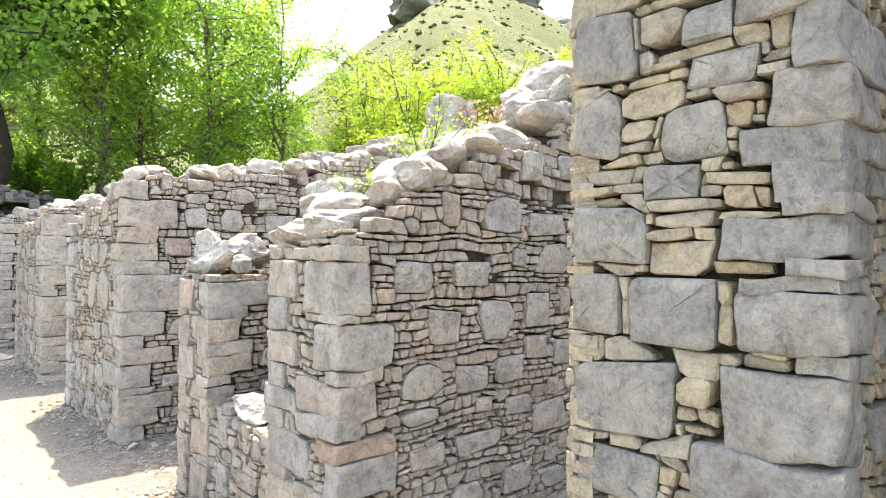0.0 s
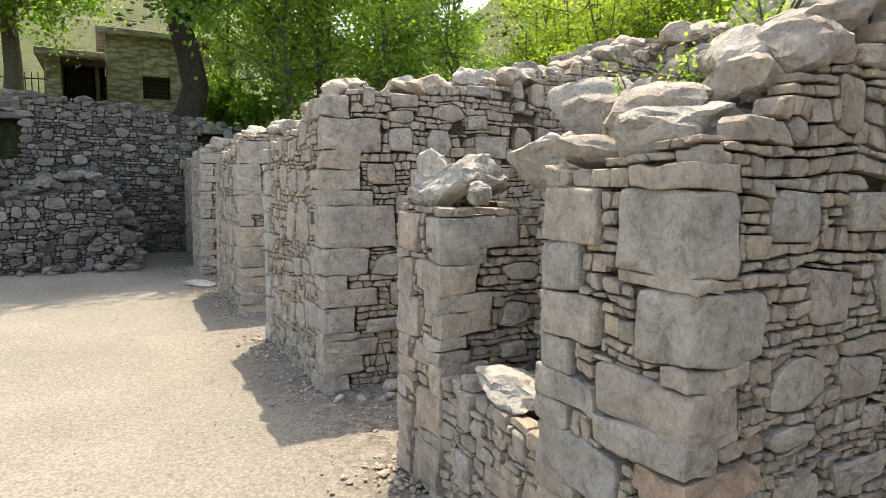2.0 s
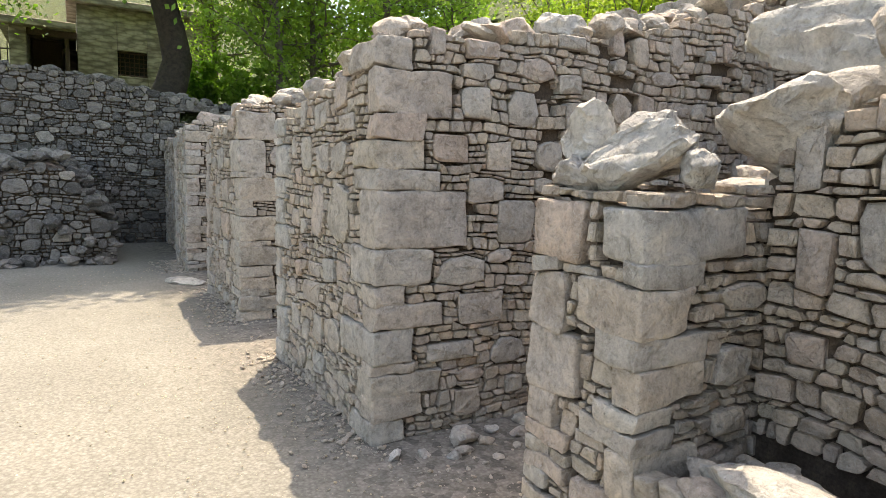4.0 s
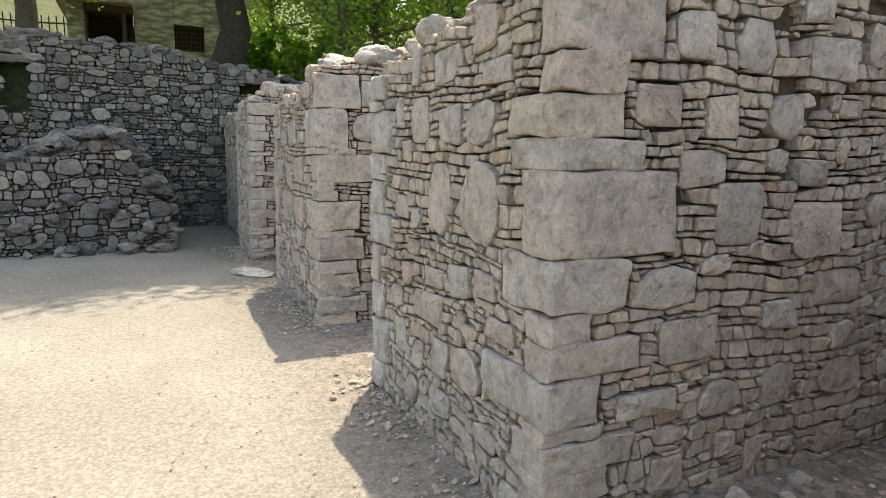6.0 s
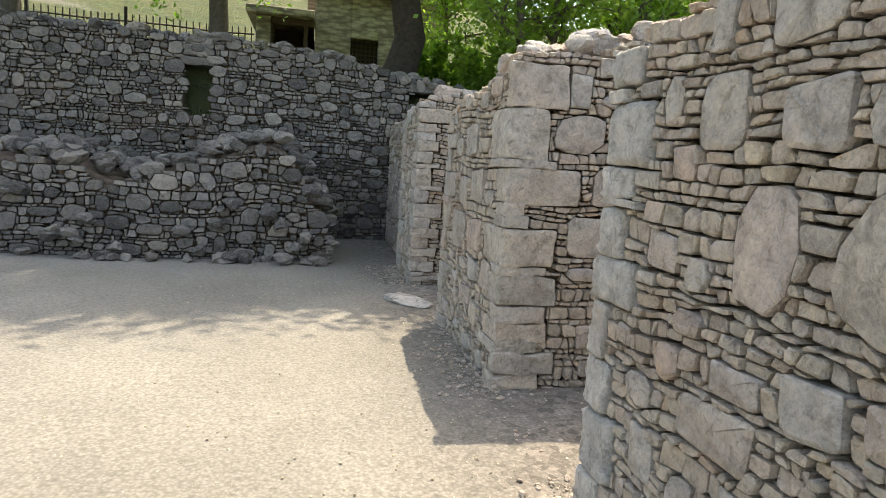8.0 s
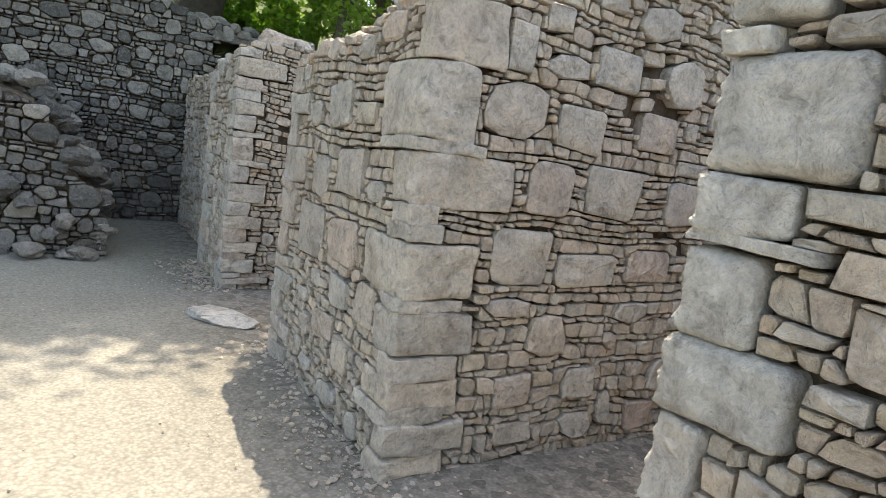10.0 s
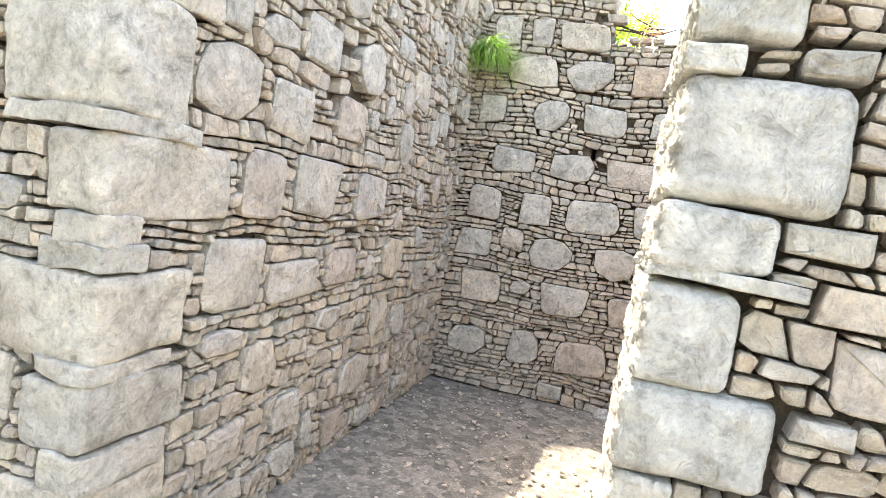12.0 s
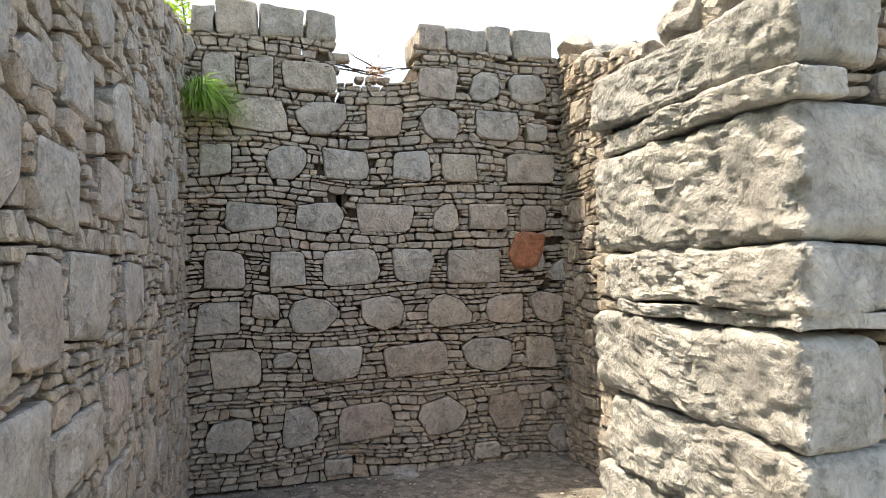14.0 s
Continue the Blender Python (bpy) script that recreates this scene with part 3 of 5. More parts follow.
def height(x, y):
    if -16 < x < 4.86 and -16 < y < 15.24:
        return 0.02 * noise.noise(Vector((x * 0.7, y * 0.7, 1)))
    if x >= 4.86 and y < 15.24:
        return 1.9 + 0.06 * max(0, x - 5) + 0.2 * noise.noise(Vector((x * 0.4, y * 0.4, 1))) + hill(x, y)
    if y >= 15.24:
        return 2.55 + 0.13 * min(9.0, max(0, y - 15.6)) + 0.1 * noise.noise(Vector((x * 0.5, y * 0.5, 1))) + hill(x, y)
    return 0.6 + hill(x, y)


def spread(lo, hi, marks):
    a = [8 * math.sinh(t * 5.2) / math.sinh(1.3) for t in np.linspace(-1, 1, 150)]
    a = [v + 4 for v in a if lo <= v <= hi]
    return sorted(set([lo, hi] + [round(v, 3) for v in a] + marks))


gx = spread(-620, 620, [4.84, 4.88] + [round(-6 + 0.25 * i, 2) for i in range(43)])
gy = spread(-620, 620, [15.22, 15.26] + [round(-3 + 0.3 * i, 2) for i in range(60)])
gv = [(x, y, height(x, y)) for x in gx for y in gy]
gf, gm = [], []
for i in range(len(gx) - 1):
    for j in range(len(gy) - 1):
        k = i * len(gy) + j
        gf.append((k, k + len(gy), k + len(gy) + 1, k + 1))
        gm.append(0 if gx[i + 1] < 4.87 and gy[j + 1] < 15.25 and gx[i] > -17 and gy[j] > -17 else 1)
me = mesh_of("ground", gv, gf, GRAVEL)
me.materials.append(GRASS)
me.polygons.foreach_set("material_index", gm)
tagged(new("ground", me), "pale gravel court that rises to a green hillside", "ground", kind="structure")

# ---------------------------------------------------------------- walls of the cells
def cell_wall(name, label, y0, y1, front_top, part_top, seed, mats, rows_a, rows_b, front=(), side=(), thick=0.60, jamb=False):
    """A partition that runs back from the front, and the stretch of front wall beyond it, which ends at a doorway (y1).
    rows_a, rows_b: quoins at y0 and y1; front, side: the large stones, (y or x, z, width, height)."""
    tf = lambda x, y: front_top(y)
    tp = lambda x, y: min(part_top(x), front_top(y) + 1.2 * max(0.0, x - FX - 0.1))
    boxes = [(FX, BX, y0, y0 + thick, tp)]
    if y1 > y0 + thick:
        boxes.append((FX, FX + 0.63, y0 + thick - 0.09, y1, lambda x, y: front_top(y) - 0.04))
    wall = wall_core(name, boxes, label)
    q1, ax1, ay1 = corner(rows_a, FX, y0, 1, 1, seed + 1)
    q2, ax2, ay2 = corner(rows_b, FX, y1, 1, -1, seed + 2, RUGGED if jamb else None, 0.8 if jamb else 0.0)
    f_front = Face((FX, y1), (FX, y0), 0, lambda u: front_top(y1 - u), seed + 3, ay2, ay1, great=[(y1 - y, z, w, h) for y, z, w, h in front])
    f_side = Face((FX, y0), (BX, y0), 0, lambda u: part_top(FX + u), seed + 4, ax1, great=[(x - FX, z, w, h) for x, z, w, h in side], loss=0.42)
    f_end = Face((FX + 0.63, y1), (FX, y1), 0, lambda u: front_top(y1), seed + 5, (), ax2)
    f_in = Face((FX + 0.63, y0 + thick), (FX + 0.63, y1), 0, lambda u: front_top(y0 + thick + u), seed + 6)
    f_back = Face((BX, y0 + thick), (FX + 0.63, y0 + thick), 0, lambda u: part_top(BX - u), seed + 7)
    rest = [f_side, f_end, f_back] + ([f_in] if y1 > y0 + thick else [])
    face_stones(wall, [f_front], mats, z_order, 300, q1 + q2)
    lay(wall, [s for face in rest for s in face.stones()], mats, "facing_stone", lambda p: x_order(p) + (9 if p.y > y0 + 0.3 else 0), 300)
    rng = random.Random(seed + 8)
    spots = along(FX + 0.06, BX, y0 + 0.06, y0 + thick - 0.05, tp, rng, 0.145, (0.07, 0.30))
    if y1 > y0 + thick:
        spots += along(FX + 0.06, FX + 0.58, y0 + thick, y1 - 0.05, tf, rng, 0.14, (0.06, 0.25))
    cap_rocks(wall, spots, STONE, seed + 9)
    return wall


# quoins: foot, head, length along x, length along y
ROWS_2 = quoin_rows(1, 0, 0.44) + [(0.44, 0.61, 0.32, 0.12), (0.61, 0.69, 0.30, 0.18), (0.69, 0.78, 0.12, 0.36), (0.78, 0.93, 0.21, 0.36), (0.93, 0.985, 0.24, 0.10), (0.985, 1.185, 0.30, 0.20),
                                    (1.185, 1.22, 0.11, 0.26), (1.22, 1.45, 0.17, 0.28), (1.45, 1.51, 0.16, 0.25)]
ROWS_3 = [(0.0, 0.12, 0.20, 0.30), (0.12, 0.24, 0.30, 0.16), (0.24, 0.36, 0.40, 0.24), (0.36, 0.415, 0.24, 0.13), (0.415, 0.595, 0.24, 0.45), (0.595, 0.72, 0.41, 0.16), (0.72, 0.82, 0.18, 0.16), (0.82, 1.01, 0.34, 0.33),
          (1.01, 1.305, 0.54, 0.20), (1.305, 1.41, 0.37, 0.28), (1.41, 1.56, 0.28, 0.31), (1.56, 1.68, 0.27, 0.10), (1.68, 1.90, 0.43, 0.14), (1.90, 2.03, 0.20, 0.34)]
JAMB_3 = [(0.0, 0.17, 0.55, 0.15), (0.17, 0.42, 0.60, 0.22), (0.42, 0.62, 0.52, 0.15), (0.62, 0.84, 0.60, 0.1), (0.84, 1.01, 0.56, 0.26), (1.01, 1.195, 0.62, 0.16), (1.195, 1.225, 0.5, 0.26),
          (1.225, 1.335, 0.58, 0.19), (1.335, 1.57, 0.62, 0.28), (1.57, 1.625, 0.55, 0.1), (1.625, 1.76, 0.60, 0.17)]
ROWS_4 = [(0.0, 0.09, 0.30, 0.16), (0.09, 0.225, 0.39, 0.12), (0.225, 0.295, 0.26, 0.31), (0.295, 0.41, 0.33, 0.26), (0.41, 0.51, 0.31, 0.14), (0.51, 0.695, 0.37, 0.21), (0.695, 0.745, 0.28, 0.17), (0.745, 0.97, 0.34, 0.40),
          (0.97, 1.04, 0.16, 0.20), (1.04, 1.11, 0.12, 0.16), (1.11, 1.32, 0.46, 0.20), (1.32, 1.365, 0.30, 0.34), (1.365, 1.66, 0.24, 0.38), (1.66, 1.90, 0.34, 0.10)]
# the large stones of each face: y or x, z, width, height
FRONT_2 = [(2.64, 1.05, 0.30, 0.14), (2.72, 1.28, 0.14, 0.13), (2.70, 1.42, 0.20, 0.09), (2.62, 0.70, 0.24, 0.14)]
SIDE_2 = [(2.49, 1.70, 0.30, 0.20), (2.86, 1.66, 0.36, 0.14), (2.93, 1.47, 0.33, 0.18), (2.25, 1.39, 0.27, 0.13), (1.89, 1.38, 0.25, 0.18), (2.44, 1.15, 0.27, 0.21), (2.08, 1.14, 0.23, 0.18), (2.78, 1.19, 0.21, 0.20), (2.27, 0.87, 0.23, 0.15),
          (2.54, 0.89, 0.24, 0.15), (1.94, 0.89, 0.25, 0.17), (1.93, 0.73, 0.23, 0.08), (2.33, 0.54, 0.36, 0.11), (2.90, 0.59, 0.30, 0.19), (3.21, 1.17, 0.24, 0.20), (3.34, 1.47, 0.32, 0.23), (3.09, 2.0, 0.28, 0.16), (2.64, 0.68, 0.23, 0.12), (3.04, 0.93, 0.25, 0.16)]
FRONT_3 = [(5.95, 1.47, 0.21, 0.18), (5.70, 1.47, 0.24, 0.18), (6.02, 1.72, 0.26, 0.17), (6.07, 1.15, 0.23, 0.33), (5.70, 1.16, 0.30, 0.34), (6.52, 1.08, 0.20, 0.14), (5.65, 0.84, 0.18, 0.12), (5.86, 0.81, 0.20, 0.16),
           (5.79, 0.44, 0.26, 0.20), (6.18, 0.63, 0.34, 0.17), (6.30, 1.50, 0.22, 0.22), (6.65, 1.31, 0.15, 0.09), (6.69, 1.60, 0.13, 0.06), (6.55, 1.13, 0.10, 0.19), (6.60, 0.98, 0.11, 0.05), (6.69, 0.76, 0.10, 0.08), (6.42, 0.75, 0.14, 0.12), (6.45, 1.36, 0.13, 0.12)]
SIDE_3 = [(1.90, 1.53, 0.23, 0.19), (2.04, 1.78, 0.19, 0.19), (2.36, 1.76, 0.22, 0.20), (2.80, 1.75, 0.30, 0.20), (2.21, 1.50, 0.18, 0.17), (2.55, 1.51, 0.19, 0.18), (2.10, 1.31, 0.30, 0.15), (2.34, 1.14, 0.27, 0.25), (2.79, 1.06, 0.33, 0.25), (1.98, 0.88, 0.31, 0.17),
          (2.12, 0.67, 0.31, 0.18), (2.23, 0.95, 0.17, 0.09), (2.66, 0.41, 0.21, 0.22), (2.32, 0.41, 0.26, 0.16), (1.93, 0.44, 0.30, 0.12), (3.09, 0.39, 0.33, 0.18), (3.0, 0.80, 0.36, 0.17), (2.05, 1.93, 0.20, 0.10), (2.45, 1.98, 0.24, 0.14), (2.62, 0.72, 0.22, 0.15)]
FRONT_4 = [(9.26, 0.84, 0.40, 0.30), (8.82, 0.86, 0.40, 0.23), (8.81, 1.19, 0.33, 0.24), (9.20, 1.13, 0.24, 0.23), (9.01, 1.49, 0.32, 0.24), (8.95, 0.42, 0.28, 0.15), (8.69, 0.34, 0.20, 0.17), (8.50, 0.63, 0.22, 0.21)]
SIDE_4 = [(1.86, 1.77, 0.17, 0.22), (1.90, 1.53, 0.32, 0.23), (2.25, 1.50, 0.27, 0.22), (2.13, 1.23, 0.26, 0.24), (2.50, 1.24, 0.36, 0.25), (3.04, 1.23, 0.36, 0.24), (2.02, 0.93, 0.34, 0.27), (2.42, 1.78, 0.28, 0.18), (2.63, 2.02, 0.28, 0.17), (2.84, 1.79, 0.25, 0.23), (2.72, 1.54, 0.25, 0.20),
          (2.13, 1.74, 0.24, 0.11), (2.41, 0.88, 0.36, 0.17), (2.81, 0.91, 0.32, 0.18), (2.24, 0.58, 0.23, 0.20), (2.08, 0.33, 0.22, 0.17), (2.48, 0.34, 0.21, 0.16), (3.37, 0.61, 0.28, 0.22), (3.43, 0.92, 0.29, 0.23), (3.13, 0.34, 0.36, 0.20), (3.38, 1.52, 0.19, 0.24), (3.53, 1.84, 0.23, 0.23)]
MATS = (STONE, STONE_J, CHIP)
wall_2 = cell_wall("wall_2", "broken grey limestone cell wall with rubble top", 2.17, 2.79, steps((2.19, 1.60), (2.79, 1.50)),
                   steps((1.47, 1.55), (1.75, 1.68), (2.0, 1.85), (2.4, 2.02), (2.9, 2.15), (3.15, 2.45), (3.6, 2.75), (4.6, 2.95)), 21, MATS, ROWS_2, quoin_rows(2, 0, 1.45), FRONT_2, SIDE_2)
wall_3 = cell_wall("wall_3", "grey limestone cell wall of large blocks and stacked chips", 5.19, 6.92, steps((5.19, 2.05), (5.9, 1.90), (6.7, 1.82), (7.0, 1.74)),
                   steps((1.47, 2.06), (2.5, 2.18), (3.4, 2.35), (4.6, 2.75)), 34, MATS, ROWS_3, JAMB_3, FRONT_3, SIDE_3, jamb=True)
wall_4 = cell_wall("wall_4", "grey limestone cell wall with pale loose top stones", 8.15, 9.80, steps((8.15, 1.92), (8.6, 1.86), (9.8, 1.74)),
                   steps((1.47, 1.95), (2.1, 2.06), (3.0, 2.35), (4.6, 2.76)), 47, MATS, ROWS_4, quoin_rows(3, 0, 1.7), FRONT_4, SIDE_4)
wall_5 = cell_wall("wall_5", "grey limestone cell wall at the court's end", 11.3, 12.4, steps((11.3, 1.98), (12.4, 1.85)),
                   steps((1.47, 2.0), (3.0, 2.2), (4.6, 2.6)), 61, MATS, quoin_rows(4, 0, 1.95), quoin_rows(5, 0, 1.82))

cap_rocks(wall_2, along(2.5, 4.5, 2.3, 2.75, lambda x, y: float(np.interp(x, (2.4, 2.9, 3.15, 3.6, 4.6), (2.0, 2.12, 2.4, 2.7, 2.9))), random.Random(91), 0.19, (0.2, 0.42)), STONE, 92)

# pier beside the niche of the second cell
def plain_wall(name, label, boxes, faces, mats, seed, blocks=(), limit=300, order=z_order):
    wall = wall_core(name, boxes, label, 0.085 if faces[0].style is RUBBLE else 0.062)
    face_stones(wall, faces, mats, order, limit, blocks)
    return wall


P2T = steps((3.5, 1.37), (3.95, 1.38))
ROWS_B = quoin_rows(6, 0, 0.71, (0.2, 0.3), (0.1, 0.18)) + [(0.71, 0.775, 0.14, 0.16), (0.775, 0.885, 0.27, 0.10), (0.885, 0.97, 0.27, 0.19), (0.97, 1.105, 0.20, 0.25), (1.105, 1.17, 0.25, 0.08), (1.17, 1.31, 0.42, 0.19)]
q1, a1x, a1y = corner(ROWS_B, FX, 3.50, 1, 1, 71)
q2, a2x, a2y = corner(quoin_rows(7, 0, 0.72, (0.15, 0.22), (0.08, 0.14)) + [(0.72, 0.93, 0.2, 0.22), (0.93, 1.10, 0.25, 0.15), (1.10, 1.14, 0.2, 0.12), (1.14, 1.32, 0.22, 0.22)], FX, 3.95, 1, -1, 72)
pier = plain_wall("wall_6", "low grey limestone pier with loose boulders on top", [(FX, 2.1, 3.50, 3.95, lambda x, y: P2T(y)), (FX, 1.98, 2.74, 3.54, lambda x, y: 0.62), (1.96, 2.3, 2.74, 3.6, lambda x, y: float(np.interp(y, (2.8, 3.5), (1.92, 1.5))))],
                  [Face((FX, 3.95), (FX, 3.50), 0, lambda u: 1.36, 73, a2y, a1y), Face((FX, 3.50), (2.1, 3.50), 0, lambda u: 1.38, 74, a1x),
                   Face((2.1, 3.95), (FX, 3.95), 0, lambda u: 1.36, 75, (), a2x), Face((FX, 3.50), (FX, 2.79), 0, lambda u: 0.62, 76),
                   Face((1.98, 3.50), (1.98, 2.79), 0.62, lambda u: 1.5 + 0.55 * u, 77)], MATS, 70, q1 + q2)
cap_rocks(pier, along(2.0, 2.28, 2.8, 3.55, lambda x, y: float(np.interp(y, (2.8, 3.5), (1.92, 1.5))), random.Random(5), 0.16, (0.14, 0.3)) + along(1.5, 1.95, 2.85, 3.45, lambda x, y: 0.60, random.Random(6), 0.13, (0.06, 0.16)), STONE, 78)

# tall pier of large blocks at the start of the walk
ROWS_A = quoin_rows(8, 0, 1.05, (0.2, 0.33), (0.11, 0.22)) + [(1.05, 1.235, 0.14, 0.25), (1.235, 1.28, 0.22, 0.10), (1.28, 1.41, 0.23, 0.22), (1.41, 1.445, 0.20, 0.22), (1.445, 1.48, 0.26, 0.12), (1.48, 1.57, 0.23, 0.26), (1.57, 1.61, 0.20, 0.12),
                                                                (1.61, 1.69, 0.35, 0.14), (1.69, 1.77, 0.30, 0.21), (1.77, 1.88, 0.27, 0.15), (1.88, 2.02, 0.42, 0.10)] + quoin_rows(9, 2.02, 2.7, (0.2, 0.33), (0.11, 0.22))
FRONT_A = [(0.92, 2.04, 0.20, 0.20), (0.57, 2.04, 0.28, 0.10), (0.61, 1.92, 0.18, 0.09), (0.94, 1.83, 0.15, 0.19), (0.68, 1.78, 0.18, 0.15), (0.73, 1.67, 0.15, 0.09), (0.90, 1.54, 0.23, 0.16), (0.73, 1.35, 0.23, 0.18), (0.85, 1.12, 0.32, 0.22), (0.88, 0.92, 0.25, 0.13), (0.94, 1.36, 0.16, 0.17)]
q1, a1x, a1y = corner(ROWS_A, FX, 0.36, 1, 1, 81)
q2, a2x, a2y = corner(quoin_rows(10, 0, 0.8, (0.18, 0.30), (0.10, 0.16)), FX, 1.03, 1, -1, 82)
cap = lambda x, y: 2.72
pier_a = plain_wall("wall_1", "tall pier of large grey blocks and buff stone chips", [(FX, 2.1, 0.36, 1.03, cap), (FX, 2.0, -0.35, 0.40, lambda x, y: 0.62), (1.96, 2.3, -0.35, 0.40, lambda x, y: 2.3), (FX, 2.3, -0.9, -0.3, lambda x, y: 2.4)],
                    [Face((FX, 1.03), (FX, 0.36), 0, lambda u: 2.7, 83, a2y, a1y, GRAND, [(1.03 - y, z, w, h) for y, z, w, h in FRONT_A]), Face((FX, 0.36), (2.1, 0.36), 0, lambda u: 2.7, 84, a1x),
                     Face((2.1, 1.03), (FX, 1.03), 0, lambda u: 2.7, 85, (), a2x), Face((FX, 0.36), (FX, -0.3), 0, lambda u: 0.62, 86), Face((1.98, 0.36), (1.98, -0.3), 0.6, lambda u: 2.25, 87),
                     Face((FX, -0.3), (FX, -0.9), 0, lambda u: 2.3, 88)], (GREY, BUFF_J, BUFF), 80, q1 + q2)
cap_rocks(pier_a, along(1.52, 1.95, -0.3, 0.32, lambda x, y: 0.60, random.Random(8), 0.14, (0.08, 0.2)), STONE, 89)

# back wall of the cells, with a breach; rows of its large stones: z, height, then (y, width)
BACK_ROWS = [(2.48, 0.21, ((7.98, 0.20), (7.74, 0.16), (7.46, 0.36), (6.64, 0.29), (6.32, 0.22), (6.01, 0.29))),
             (2.22, 0.21, ((7.76, 0.35), (7.39, 0.32), (6.99, 0.24), (6.63, 0.27), (6.23, 0.33))),
             (1.94, 0.21, ((8.01, 0.20), (7.60, 0.25), (7.24, 0.32), (6.82, 0.26), (6.50, 0.25), (6.0, 0.35))),
             (1.61, 0.19, ((7.80, 0.32), (7.40, 0.30), (6.99, 0.39), (6.60, 0.18), (6.30, 0.29), (5.98, 0.2))),
             (1.30, 0.24, ((7.95, 0.25), (7.59, 0.23), (7.21, 0.36), (6.82, 0.28), (6.41, 0.38))),
             (1.01, 0.22, ((8.0, 0.26), (7.45, 0.30), (7.02, 0.28), (6.58, 0.31), (6.2, 0.28), (5.9, 0.26))),
             (0.71, 0.23, ((7.9, 0.30), (7.31, 0.34), (6.81, 0.43), (6.33, 0.36), (5.95, 0.25))),
             (0.34, 0.25, ((7.53, 0.22), (7.13, 0.35), (6.64, 0.33), (6.2, 0.26)))]


def back_top(y):
    if 6.78 < y < 7.28:
        return 2.52
    return float(np.interp(y, (-1, 2, 5, 5.8, 8.2, 12), (2.9, 2.75, 2.72, 2.92, 2.88, 2.5)))


for name, ya, yb, s in (("wall_7", -1.0, 2.4, 101), ("wall_8", 2.4, 5.5, 102), ("wall_9", 5.5, 8.4, 103), ("wall_10", 8.4, 15.0, 104)):
    cuts = [ya, 6.78, 7.28, yb] if s == 103 else [ya, yb]
    top = (lambda y: 2.50 if 6.78 < y < 7.28 else 2.73) if s == 103 else back_top
    boxes = [(BX, BX + 0.62, a - 0.045, b + 0.045, lambda x, y, a=a, b=b, top=top: top(min(max(y, a + 0.01), b - 0.01))) for a, b in zip(cuts, cuts[1:])]
    w = plain_wall(name, "shaded back wall of coursed grey limestone and slate chips", boxes,
                   [Face((BX, yb), (BX, ya), 0, lambda u, yb=yb, top=top: top(yb - u), s, style=BACK, loss=0.22, great=[(yb - y, z, w, h) for z, h, row in BACK_ROWS for y, w in row] if s == 103 else ())], MATS, s)
    rng = random.Random(s)
    if s == 103:
        for a, b in ((5.82, 6.77), (7.29, 8.14)):
            y = a
            while y < b - 0.05:
                wd = min(rng.uniform(0.17, 0.30), b - y)
                if b - y - wd < 0.12:
                    wd = b - y
                h = rng.uniform(0.15, 0.22)
                v, f = block_stone(0.42, wd - 0.012, h, rng, 0)
                part("cap_block", mesh_of("cap_block", v, f, STONE, "worn"), w, m=Matrix.Translation((BX + 0.21, y + wd / 2, 2.70 + h / 2)))
                y += wd
    elif s < 103:
        cap_rocks(w, along(BX + 0.05, BX + 0.6, ya, yb, lambda x, y: back_top(y), random.Random(s), 0.2, (0.15, 0.4)), STONE, s)
    else:
        cap_rocks(w, along(BX + 0.15, BX + 0.6, ya, yb, lambda x, y: back_top(y) - 0.05, random.Random(s), 0.25, (0.1, 0.2)), STONE, s)

# end of the court: return wall, tall fieldstone wall, rubble platform
plain_wall("wall_11", "grey limestone return wall in tree shade", [(1.62, 2.2, 12.36, 15.0, lambda x, y: 1.9)], [Face((1.62, 15.0), (1.62, 12.4), 0, lambda u: 1.9, 111)], MATS, 111)
court_top = steps((-16, 3.1), (-2, 3.0), (0, 2.98), (1.6, 2.75), (2.6, 2.55), (4.6, 2.3))
CY = 15.0
SLOTS = ((-1.48, -1.18, 1.85, 2.58), (2.0, 2.42, 2.22, 2.46))
ct = lambda x, y: court_top(x)
boxes = [(-16, SLOTS[0][0], CY, CY + 0.6, ct), (SLOTS[0][1], SLOTS[1][0], CY, CY + 0.6, ct), (SLOTS[1][1], 4.6, CY, CY + 0.6, ct)]
for x0, x1, z0, z1 in SLOTS:
    boxes += [(x0 - 0.1, x1 + 0.1, CY, CY + 0.6, lambda x, y, z0=z0: z0 + 0.06), (x0 - 0.1, x1 + 0.1, CY + 0.42, CY + 0.6, ct)]
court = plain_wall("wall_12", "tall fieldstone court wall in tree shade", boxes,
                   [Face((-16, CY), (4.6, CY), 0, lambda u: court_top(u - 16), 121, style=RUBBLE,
                         holes=[(x0 + 16 - 0.03, x1 + 16 + 0.03, z0 - 0.02, z1 + 0.1) for x0, x1, z0, z1 in SLOTS])], (SHADED_COBBLE, SHADED_COBBLE_J, SHADED_COBBLE), 121, order=lambda p: abs(p.x))
for x0, x1, z0, z1 in SLOTS:
    v, f = block_stone(x1 - x0 + 0.24, 0.5, 0.12, random.Random(5), 0)
    part("lintel", mesh_of("lintel", v, f, SHADED_COBBLE, "worn"), court, m=Matrix.Translation(((x0 + x1) / 2, CY + 0.26, z1 + 0.05)))
    if court_top((x0 + x1) / 2) - z1 > 0.25:
        v, f = block_stone(x1 - x0 + 0.1, 0.45, court_top((x0 + x1) / 2) - z1 - 0.13, random.Random(6), 0)
        part("cap_stone", mesh_of("cap_stone", v, f, SHADED_COBBLE, "worn"), court, m=Matrix.Translation(((x0 + x1) / 2, CY + 0.24, (court_top((x0 + x1) / 2) + z1 + 0.11) / 2)))
